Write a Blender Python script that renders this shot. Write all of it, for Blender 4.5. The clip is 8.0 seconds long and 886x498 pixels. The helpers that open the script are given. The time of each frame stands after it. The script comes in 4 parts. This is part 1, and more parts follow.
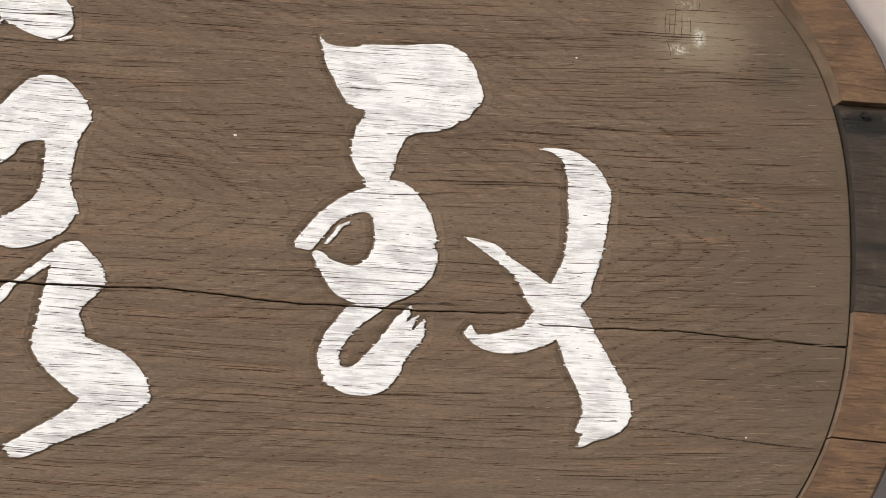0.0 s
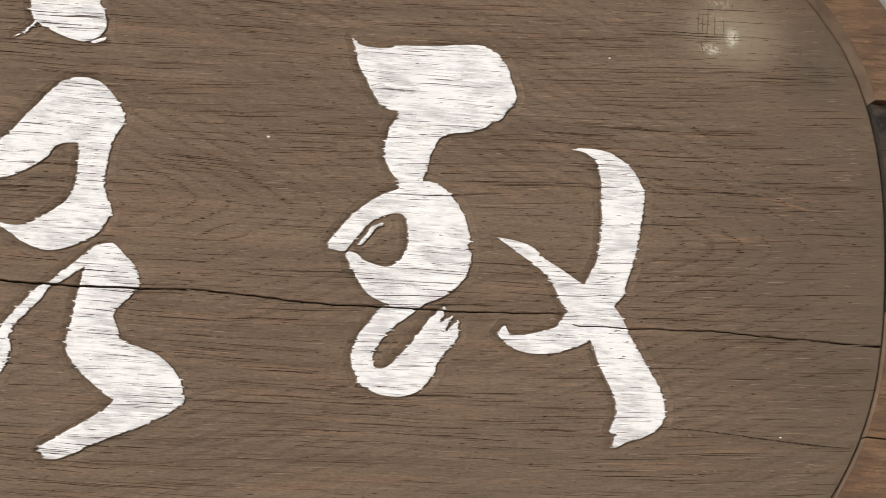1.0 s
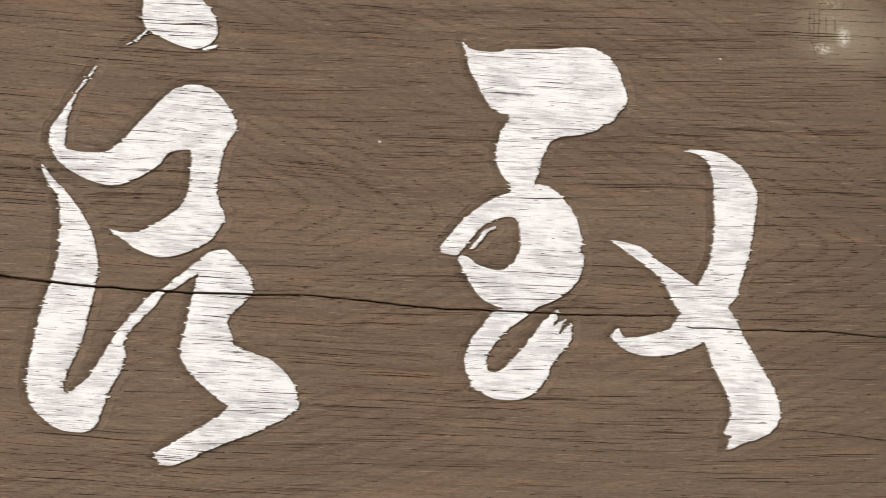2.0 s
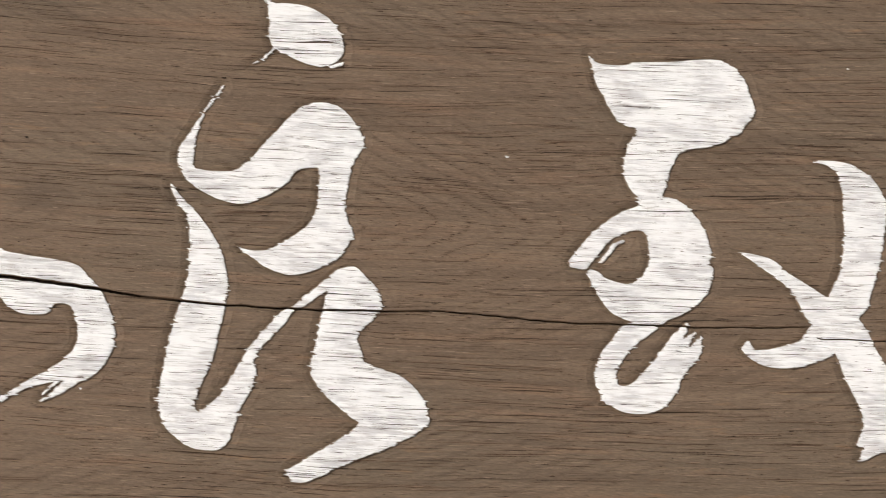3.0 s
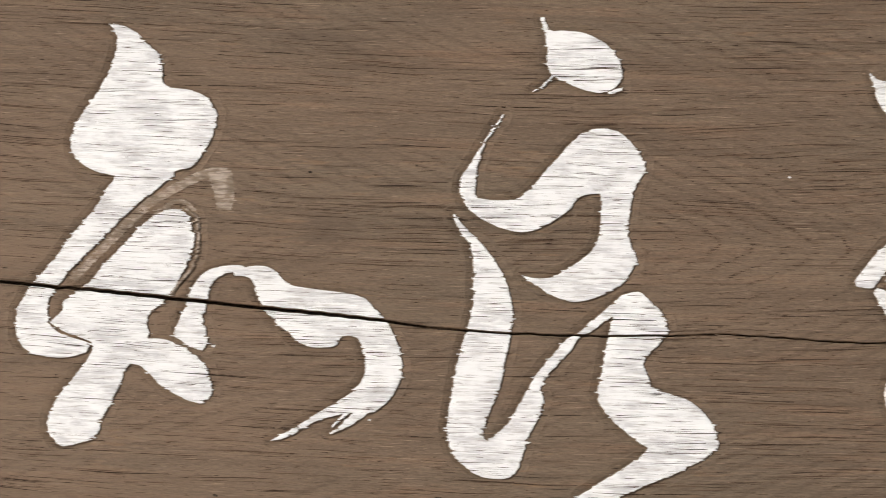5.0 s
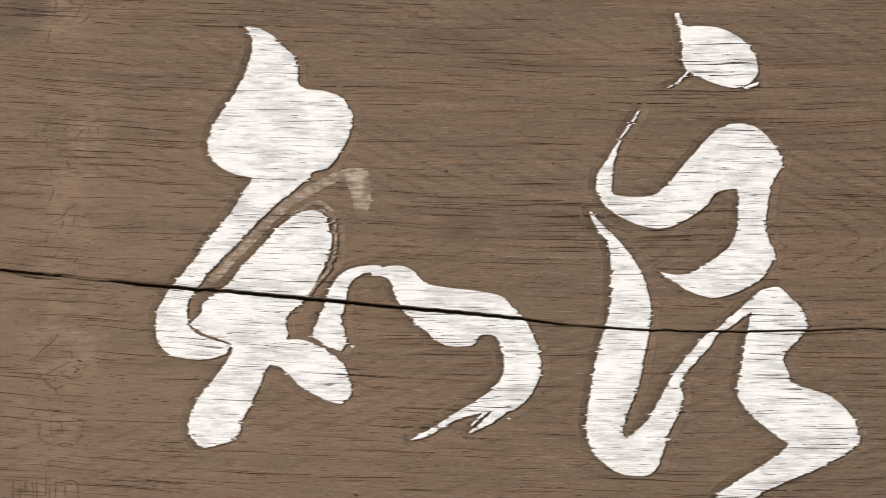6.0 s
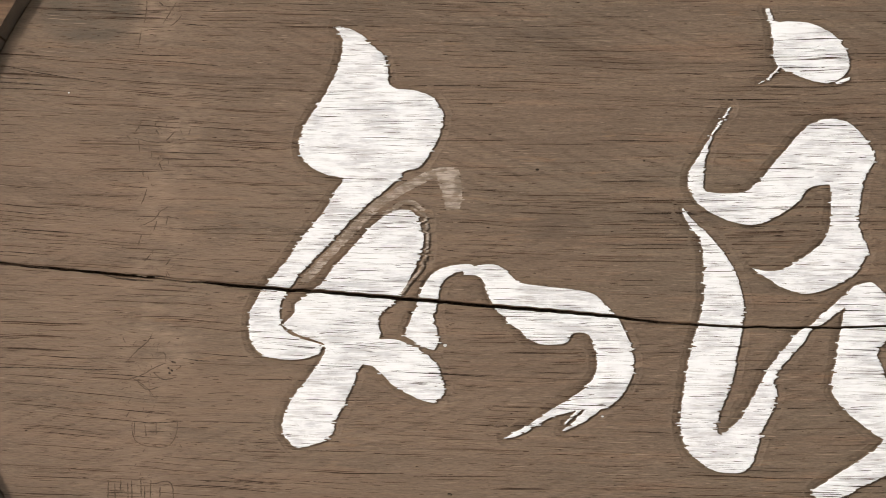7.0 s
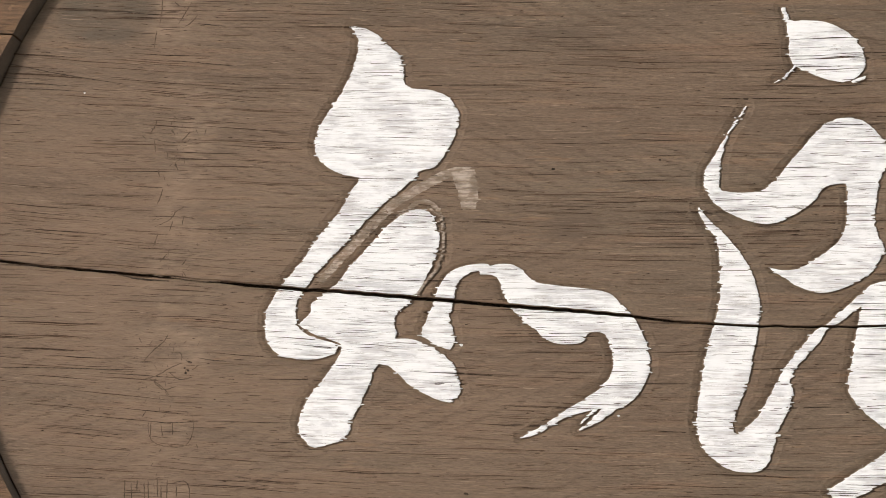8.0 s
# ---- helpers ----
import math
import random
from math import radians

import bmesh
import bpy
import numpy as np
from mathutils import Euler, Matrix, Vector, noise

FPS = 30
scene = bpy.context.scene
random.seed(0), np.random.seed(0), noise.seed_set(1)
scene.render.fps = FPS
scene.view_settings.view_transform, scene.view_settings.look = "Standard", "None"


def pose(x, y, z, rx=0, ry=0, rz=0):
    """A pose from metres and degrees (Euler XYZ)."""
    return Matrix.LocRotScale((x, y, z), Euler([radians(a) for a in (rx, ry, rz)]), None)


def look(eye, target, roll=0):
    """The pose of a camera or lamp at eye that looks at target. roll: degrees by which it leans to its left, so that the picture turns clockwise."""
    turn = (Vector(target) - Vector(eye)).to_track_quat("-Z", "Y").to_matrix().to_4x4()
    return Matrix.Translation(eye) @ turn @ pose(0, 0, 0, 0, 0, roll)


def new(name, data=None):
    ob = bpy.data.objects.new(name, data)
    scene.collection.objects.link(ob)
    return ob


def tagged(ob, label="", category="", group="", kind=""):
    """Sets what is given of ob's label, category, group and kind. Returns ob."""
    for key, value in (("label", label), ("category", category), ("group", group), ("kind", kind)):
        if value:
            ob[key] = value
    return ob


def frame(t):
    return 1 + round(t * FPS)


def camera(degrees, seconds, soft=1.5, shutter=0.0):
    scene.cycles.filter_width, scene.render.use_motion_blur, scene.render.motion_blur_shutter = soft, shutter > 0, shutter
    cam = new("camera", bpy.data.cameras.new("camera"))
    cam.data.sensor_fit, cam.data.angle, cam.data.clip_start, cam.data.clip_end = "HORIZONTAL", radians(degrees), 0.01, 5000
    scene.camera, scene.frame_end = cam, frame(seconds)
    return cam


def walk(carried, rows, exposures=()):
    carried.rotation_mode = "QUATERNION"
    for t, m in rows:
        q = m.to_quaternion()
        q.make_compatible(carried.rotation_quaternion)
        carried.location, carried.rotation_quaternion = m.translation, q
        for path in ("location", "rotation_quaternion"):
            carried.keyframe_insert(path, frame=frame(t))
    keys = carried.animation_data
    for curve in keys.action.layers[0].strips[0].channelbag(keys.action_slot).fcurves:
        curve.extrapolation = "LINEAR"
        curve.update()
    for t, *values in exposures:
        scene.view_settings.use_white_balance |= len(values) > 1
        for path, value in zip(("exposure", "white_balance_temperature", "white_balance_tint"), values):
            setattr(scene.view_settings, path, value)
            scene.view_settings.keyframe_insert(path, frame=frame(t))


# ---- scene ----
cam = camera(16.15, 8.0, 0.92, 0.45)
EYE = (0.0, -1.7234, 1.5)
CANT = 2.72
# seconds, pan to the right, tilt up: a tripod head that turns slowly to the left
ROWS = [
    (0.0, 8.048, 16.457), (0.5, 7.972, 16.459), (1.0, 7.408, 16.443), (1.5, 6.466, 16.414), (1.7, 5.987, 16.410),
    (2.8, 3.296, 16.473), (3.0, 2.789, 16.578), (3.5, 1.431, 16.870), (4.0, 0.0, 16.941), (4.5, -1.320, 16.886),
    (5.0, -2.658, 16.819), (5.2, -3.221, 16.794), (6.3, -5.949, 16.629), (6.5, -6.349, 16.609), (7.0, -7.036, 16.566),
    (7.5, -7.310, 16.548), (8.0, -7.339, 16.545),
]
walk(cam, [(t, pose(*EYE, 0, 0, -0.25 - pan) @ pose(0, 0, 0, 90 + tilt) @ pose(0, 0, 0, 0, 0, CANT)) for t, pan, tilt in ROWS])

# ---- light: a hazy sun from the front left and an open sky ----
world = bpy.data.worlds.new("sky")
scene.world = world
world.use_nodes = True
sky = world.node_tree.nodes.new("ShaderNodeTexSky")
sky.sky_type, sky.sun_disc = "NISHITA", False
TO_SUN = Vector((-0.85, -1.0, 0.2)).normalized()
sky.sun_elevation = math.asin(TO_SUN.z)
sky.sun_rotation = math.atan2(TO_SUN.x, TO_SUN.y)
background = world.node_tree.nodes["Background"]
haze = world.node_tree.nodes.new("ShaderNodeHueSaturation")  # a milky, hazy sky
haze.inputs["Saturation"].default_value = 0.45
world.node_tree.links.new(sky.outputs[0], haze.inputs["Color"])
world.node_tree.links.new(haze.outputs[0], background.inputs[0])
background.inputs[1].default_value = 0.25
sun_data = bpy.data.lights.new("sun", "SUN")
sun_data.energy, sun_data.angle, sun_data.color = 1.8, radians(5), (1.0, 0.95, 0.885)
sun = new("sun", sun_data)
sun.matrix_world = look(TO_SUN * 20, (0, 0, 0))
scene.view_settings.exposure = 0.0

# ---- materials ----
HEART = Vector((0, 0, 2.0253))  # the middle of the cask head


class Nodes:
    """A small pen for node materials."""

    def __init__(self, name):
        self.mat = bpy.data.materials.new(name)
        self.mat.use_nodes = True
        self.tree = self.mat.node_tree
        self.bsdf = self.tree.nodes["Principled BSDF"]

    def put(self, socket, value):
        if hasattr(value, "links"):
            self.tree.links.new(value, socket)
        else:
            socket.default_value = value

    def place(self, offset=(0, 0, 0), scale=(1, 1, 1), source=None):
        m = self.tree.nodes.new("ShaderNodeMapping")
        if source is None:
            source = self.tree.nodes.new("ShaderNodeNewGeometry").outputs["Position"]
        self.put(m.inputs["Vector"], source)
        m.inputs["Location"].default_value, m.inputs["Scale"].default_value = offset, scale
        return m.outputs[0]

    def noise(self, where, scale=1.0, detail=3.0, rough=0.55, bend=0.0):
        n = self.tree.nodes.new("ShaderNodeTexNoise")
        self.put(n.inputs["Vector"], where)
        n.inputs["Scale"].default_value, n.inputs["Detail"].default_value = scale, detail
        n.inputs["Roughness"].default_value, n.inputs["Distortion"].default_value = rough, bend
        return n.outputs[0]

    def ramp(self, value, low, high, a=0.0, b=1.0):
        n = self.tree.nodes.new("ShaderNodeMapRange")
        self.put(n.inputs[0], value)
        for k, v in enumerate((low, high, a, b)):
            n.inputs[k + 1].default_value = v
        n.interpolation_type = "SMOOTHSTEP"
        return n.outputs[0]

    def math(self, op, a, b=0.0):
        n = self.tree.nodes.new("ShaderNodeMath")
        n.operation = op
        self.put(n.inputs[0], a)
        self.put(n.inputs[1], b)
        return n.outputs[0]

    def vec(self, op, a, b):
        n = self.tree.nodes.new("ShaderNodeVectorMath")
        n.operation = op
        self.put(n.inputs[0], a)
        self.put(n.inputs[1], b)
        return n.outputs[0]

    def join(self, x, y, z):
        n = self.tree.nodes.new("ShaderNodeCombineXYZ")
        for k, v in enumerate((x, y, z)):
            self.put(n.inputs[k], v)
        return n.outputs[0]

    def mix(self, factor, a, b, blend="MIX"):
        n = self.tree.nodes.new("ShaderNodeMix")
        n.data_type, n.blend_type = "RGBA", blend
        self.put(n.inputs[0], factor)
        self.put(n.inputs[6], a if hasattr(a, "links") else (*a, 1))
        self.put(n.inputs[7], b if hasattr(b, "links") else (*b, 1))
        return n.outputs[2]

    def dashes(self, where, along, across, offset, few, size):
        """Lens-shaped pores: one in each long cell, of a chance size; few is the share left out."""
        parts = self.tree.nodes.new("ShaderNodeSeparateXYZ")
        self.put(parts.inputs[0], where)
        rows = self.math("MULTIPLY", parts.outputs[2], across)
        # each row of cells is shifted against the last, so that no columns show
        flat = self.join(self.math("ADD", self.math("MULTIPLY", parts.outputs[0], along), self.math("MULTIPLY", rows, 0.618)), rows, 0.0)
        cells = self.tree.nodes.new("ShaderNodeTexVoronoi")
        cells.voronoi_dimensions = "2D"
        self.put(cells.inputs["Vector"], self.vec("ADD", flat, (offset, offset * 2, 0)))
        cells.inputs["Scale"].default_value = 1.0
        luck = self.tree.nodes.new("ShaderNodeSeparateColor")
        self.put(luck.inputs[0], cells.outputs["Color"])
        reach = self.math("MULTIPLY", self.ramp(luck.outputs[0], few, 1.0), size)
        return self.ramp(self.math("SUBTRACT", reach, cells.outputs["Distance"]), 0.0, 0.03)

    def blot(self, x, z, rx, rz, soft=1.0):
        """1 at a place of the head, 0 beyond an oval round it."""
        v = self.place((-x / rx, 0, -(HEART.z + z) / rz), (1 / rx, 0, 1 / rz))
        n = self.tree.nodes.new("ShaderNodeVectorMath")
        n.operation = "LENGTH"
        self.put(n.inputs[0], v)
        return self.ramp(n.outputs["Value"], 1.0, 1.0 - soft)

    def finish(self, colour, rough, height=None, depth=0.0005, strength=1.0, gloss=0.5):
        self.put(self.bsdf.inputs["Base Color"], colour)
        self.put(self.bsdf.inputs["Roughness"], rough)
        self.put(self.bsdf.inputs["Specular IOR Level"], gloss)
        if height is not None:
            b = self.tree.nodes.new("ShaderNodeBump")
            b.inputs["Distance"].default_value, b.inputs["Strength"].default_value = depth, strength
            self.put(b.inputs["Height"], height)
            self.put(self.bsdf.inputs["Normal"], b.outputs[0])
        return self.mat


# where the fibres swing round the knots: place, reach and lift
KNOTS = ((0.137, 0.046, 0.05, 0.006), (-0.362, -0.083, 0.035, 0.005), (-0.16, 0.03, 0.08, 0.003), (0.31, 0.02, 0.05, 0.002))
BOW, LOWEST = 0.067, -0.12  # the fibres sag a little, most of all here


def grain(n):
    """The oak of the head: where its fibres run, its fine pores, its fibre shades and its year rings."""
    wave = n.noise(n.place((3, 0, 1), (3.0, 0, 9)), 1.0, 2.0)
    lift = n.ramp(wave, 0.0, 1.0, -0.0025, 0.0025)
    for x, z, r, a in KNOTS:
        lift = n.math("ADD", lift, n.math("MULTIPLY", n.blot(x, z, r * 1.6, r), a))
    axis = n.tree.nodes.new("ShaderNodeSeparateXYZ")
    n.put(axis.inputs[0], n.place())
    aside = n.math("SUBTRACT", axis.outputs[0], LOWEST)
    sag = n.math("MULTIPLY", n.math("MULTIPLY", aside, aside), -BOW)
    bent = n.vec("ADD", n.place(), n.join(0.0, 0.0, n.math("ADD", lift, sag)))
    # year rings cut at a slant: nested tongues that point one way
    level = n.math("SUBTRACT", axis.outputs[2], HEART.z + 0.004)
    arms = n.math("SQRT", n.math("ADD", n.math("MULTIPLY", level, level), 0.00004))
    tongue = n.math("ADD", axis.outputs[0], n.math("MULTIPLY", arms, 2.2))
    tongue = n.math("ADD", tongue, n.ramp(n.noise(n.place((1, 0, 5), (14, 0, 40)), 1.0, 3.0), 0.0, 1.0, -0.004, 0.004))
    ring = n.ramp(n.math("SINE", n.math("MULTIPLY", tongue, 330.0)), 0.1, 1.0)
    ring = n.math("MULTIPLY", ring, n.ramp(n.noise(n.place((1, 0, 5), (6, 0, 22), bent), 1.0, 2.0), 0.4, 0.6))
    fine = n.ramp(n.noise(n.place((0, 0, 0), (110, 0, 2600), bent), 1.0, 1.0, 0.5), 0.56, 0.66)
    short = n.dashes(bent, 230.0, 2300.0, 3.1, 0.45, 0.44)
    pore = n.math("MAXIMUM", n.math("MULTIPLY", fine, 0.2), n.math("MULTIPLY", short, n.ramp(ring, 0.2, 0.9, 0.16, 0.42)))
    fibre = n.noise(n.place((0, 0, 0), (18, 0, 900), bent), 1.0, 4.0, 0.65)
    return bent, pore, fibre, ring


def oak_colour(n):
    bent, pore, fibre, ring = grain(n)
    shade = n.noise(n.place((5, 0, 9), (2.4, 0, 38), bent), 1.0, 3.0, 0.55)
    c = n.mix(n.ramp(shade, 0.3, 0.7), (0.122, 0.085, 0.06), (0.178, 0.126, 0.09))
    grey = n.noise(n.place((2, 0, 2), (4, 0, 14)), 1.0, 4.0)
    c = n.mix(n.ramp(grey, 0.42, 0.66, 0.0, 0.6), c, (0.142, 0.114, 0.085))
    red = n.noise(n.place((8, 0, 4), (9, 0, 110), bent), 1.0, 4.0, 0.6)
    c = n.mix(n.ramp(red, 0.5, 0.72, 0.0, 0.55), c, (0.255, 0.15, 0.095))
    streak = n.noise(n.place((8, 0, 4), (9, 0, 210), bent), 1.0, 3.0, 0.6)
    c = n.mix(0.26, c, n.mix(n.ramp(streak, 0.32, 0.68), (0.095, 0.066, 0.046), (0.25, 0.18, 0.128)))
    c = n.mix(0.17, c, n.mix(n.ramp(fibre, 0.3, 0.7), (0.1, 0.068, 0.046), (0.25, 0.178, 0.122)))
    c = n.mix(n.math("MULTIPLY", ring, 0.26), c, (0.085, 0.06, 0.043))
    orange = n.math("MULTIPLY", n.ramp(n.noise(n.place((6, 0, 4), (22, 0, 170), bent), 1.0, 3.0, 0.6), 0.6, 0.72), n.ramp(grey, 0.36, 0.56))
    c = n.mix(n.math("MULTIPLY", orange, 0.35), c, (0.3, 0.168, 0.085))
    grit = n.noise(n.place((3, 0, 4), (300, 0, 1300)), 1.0, 3.0, 0.7)
    c = n.mix(1.0, c, n.mix(n.ramp(grit, 0.3, 0.7), (0.84, 0.82, 0.79), (1.15, 1.13, 1.09)), "MULTIPLY")
    return c, pore, fibre, ring


def make_oak():
    n = Nodes("weathered_oak")
    c, pore, fibre, ring = oak_colour(n)
    # an old worn label patch with chalky residue, the sheen round it painted as a wide pale oval, and paler rubbed wood
    # on the far side
    chalk = n.noise(n.place((0, 0, 0), (330, 0, 190)), 1.0, 3.0, 0.6)
    patch = n.math("MAXIMUM", n.blot(0.3935, 0.147, 0.0125, 0.03, 0.5), n.blot(0.388, 0.1265, 0.012, 0.0055, 0.6))
    patch = n.math("MAXIMUM", n.math("MULTIPLY", patch, n.math("MULTIPLY", n.ramp(chalk, 0.4, 0.6), n.ramp(n.noise(n.place((7, 0, 2), (500, 0, 420)), 1.0, 4.0, 0.7), 0.38, 0.6, 0.25, 1.0))), n.math("MULTIPLY", n.blot(0.402, 0.138, 0.045, 0.035, 1.0), 0.75))
    c = n.mix(n.math("MULTIPLY", patch, 0.7), c, (0.46, 0.4, 0.29))
    crumb = n.noise(n.place((0, 0, 0), (620, 0, 520)), 1.0, 4.0, 0.7)
    spot = n.math("MULTIPLY", n.blot(0.4007, 0.1352, 0.0055, 0.0085, 0.9), n.ramp(crumb, 0.4, 0.52))
    spot = n.math("MAXIMUM", spot, n.math("MULTIPLY", n.blot(0.388, 0.1265, 0.008, 0.0045, 0.9), n.ramp(crumb, 0.46, 0.58)))
    c = n.mix(spot, c, (0.75, 0.72, 0.64))
    rubbed = n.math("MULTIPLY", n.blot(-0.37, -0.03, 0.04, 0.27, 0.9), n.ramp(n.noise(n.place((0, 0, 3), (30, 0, 60)), 1.0, 3.0), 0.42, 0.62))
    for x, z, rx, rz in ((-0.384, 0.137, 0.02, 0.028), (-0.366, -0.157, 0.026, 0.012), (-0.366, 0.06, 0.016, 0.02), (-0.362, -0.083, 0.02, 0.022), (-0.369, -0.118, 0.017, 0.014)):
        worn = n.math("MULTIPLY", n.blot(x, z, rx, rz, 0.6), n.ramp(n.noise(n.place((0, 0, 3), (90, 0, 130)), 1.0, 3.0), 0.3, 0.6, 0.3, 1.0))
        rubbed = n.math("MAXIMUM", rubbed, worn)
    rubbed = n.math("MULTIPLY", rubbed, n.ramp(n.noise(n.place((0, 0, 3), (50, 0, 420)), 1.0, 4.0, 0.65), 0.36, 0.62, 0.2, 1.0))
    c = n.mix(n.math("MULTIPLY", rubbed, 0.85), c, (0.31, 0.222, 0.16))
    warm = n.math("MULTIPLY", n.blot(-0.38, -0.06, 0.36, 0.3, 0.9), n.ramp(n.noise(n.place((2, 0, 6), (10, 0, 60)), 1.0, 4.0), 0.3, 0.65, 0.15, 0.7))
    c = n.mix(warm, c, (0.222, 0.148, 0.1))
    smudge = n.math("MAXIMUM", n.blot(-0.141, 0.006, 0.024, 0.017, 1.0), n.math("MULTIPLY", n.blot(-0.16, 0.124, 0.05, 0.006, 1.0), 0.8))
    smudge = n.math("MAXIMUM", smudge, n.math("MULTIPLY", n.blot(-0.334, 0.0, 0.016, 0.02, 1.0), 0.4))
    c = n.mix(n.math("MULTIPLY", smudge, 0.4), c, (0.083, 0.058, 0.042))
    # mottled darkening towards the right rim: the light's fall-off put into the colour
    falloff = n.math("MULTIPLY", n.blot(0.5, 0.0, 0.17, 0.36, 0.9), n.ramp(n.noise(n.place((0, 0, 6), (9, 0, 14)), 1.0, 3.0), 0.3, 0.6, 0.35, 0.85))
    c = n.mix(falloff, c, (0.108, 0.082, 0.057))
    rust = n.math("MAXIMUM", n.blot(0.437, 0.033, 0.028, 0.014, 1.0), n.blot(0.408, 0.011, 0.03, 0.008, 1.0))
    rust = n.math("MULTIPLY", rust, n.ramp(n.noise(n.place((3, 0, 9), (60, 0, 520)), 1.0, 4.0, 0.65), 0.48, 0.62))
    c = n.mix(n.math("MULTIPLY", rust, 0.75), c, (0.27, 0.152, 0.085))
    # a soft darker grey-brown oval beside the upper right bevel
    upper_dark = n.math("MULTIPLY", n.blot(0.455, 0.125, 0.03, 0.05, 1.0), n.ramp(n.noise(n.place((0, 0, 6), (60, 0, 40)), 1.0, 3.0), 0.35, 0.6, 0.3, 0.8))
    c = n.mix(upper_dark, c, (0.09, 0.076, 0.058))
    stain = n.math("MULTIPLY", n.blot(-0.425, 0.137, 0.036, 0.026, 0.35), n.ramp(n.noise(n.place((0, 0, 1), (30, 0, 120)), 1.0, 3.0), 0.36, 0.6, 0.25, 0.7))
    c = n.mix(stain, c, (0.088, 0.072, 0.053))
    c = n.mix(n.math("MULTIPLY", pore, 0.7), c, (0.036, 0.02, 0.012))
    grit = n.noise(n.place((3, 0, 4), (700, 0, 1900)), 1.0, 2.0, 0.7)
    high = n.math("SUBTRACT", n.math("ADD", n.math("MULTIPLY", fibre, 0.5), n.math("MULTIPLY", grit, 0.3)), pore)
    return n.finish(c, n.math("ADD", n.ramp(fibre, 0.2, 0.8, 0.5, 0.68), n.math("MULTIPLY", pore, 0.3)), high, 0.0009, 0.9, 0.3)


def make_paint(name, white):
    """Brushed lime-white paint: thin and greyish in patches, with fine bristle lines along the grain."""
    n = Nodes(name)
    wood, pore, fibre, ring = oak_colour(n)
    bristle = n.noise(n.place((4, 0, 4), (30, 0, 640)), 1.0, 3.0, 0.6)
    fine = n.noise(n.place((2, 0, 7), (60, 0, 2300)), 1.0, 2.0, 0.6)
    thin = n.noise(n.place((4, 0, 8), (34, 0, 70)), 1.0, 5.0, 0.65)
    patch = n.noise(n.place((1, 0, 2), (42, 0, 430)), 1.0, 5.0, 0.72)
    grey = n.math("MULTIPLY", n.ramp(patch, 0.4, 0.56), n.ramp(thin, 0.42, 0.58, 0.1, 1.0))
    c = n.mix(grey, white, (0.57, 0.567, 0.595))
    c = n.mix(n.math("MULTIPLY", n.ramp(bristle, 0.5, 0.68), n.ramp(thin, 0.4, 0.6, 0.2, 0.75)), c, (0.52, 0.5, 0.5))
    bare = n.math("MULTIPLY", n.ramp(fine, 0.57, 0.64), n.ramp(patch, 0.42, 0.6, 0.1, 0.6))
    c = n.mix(bare, c, wood)
    high = n.math("ADD", n.math("MULTIPLY", fibre, 0.4), n.math("ADD", n.math("MULTIPLY", bristle, 0.6), n.math("MULTIPLY", patch, 0.6)))
    return n.finish(c, 0.55, high, 0.0008, 0.9, 0.4)


def make_wash(name, pale):
    """What is left of an older stroke: broken milky streaks on the bare wood."""
    n = Nodes(name)
    wood, pore, fibre, ring = oak_colour(n)
    streak = n.noise(n.place((4, 0, 4), (60, 0, 560)), 1.0, 4.0, 0.7)
    patch = n.noise(n.place((6, 0, 2), (110, 0, 150)), 1.0, 3.0, 0.6)
    worn = n.math("MULTIPLY", n.ramp(streak, 0.4, 0.58, 0.2, 1.0), n.ramp(patch, 0.38, 0.58, 0.3, 1.0))
    c = n.mix(n.math("MULTIPLY", worn, 0.75), wood, pale)
    c = n.mix(n.math("MULTIPLY", pore, 0.5), c, (0.05, 0.04, 0.03))
    return n.finish(c, 0.65, fibre, 0.0008, 0.9, 0.3)


def make_slit(name):
    """Dirt in the open pores and slits of the oak, darker in one than in the next."""
    n = Nodes(name)
    luck = n.tree.nodes.new("ShaderNodeNewGeometry").outputs["Random Per Island"]
    c = n.mix(luck, (0.018, 0.011, 0.008), (0.09, 0.054, 0.035))
    c = n.mix(n.ramp(n.noise(n.place(), 400.0, 2.0), 0.45, 0.7, 0.0, 0.5), c, (0.085, 0.058, 0.04))
    return n.finish(c, 0.9, gloss=0.1)


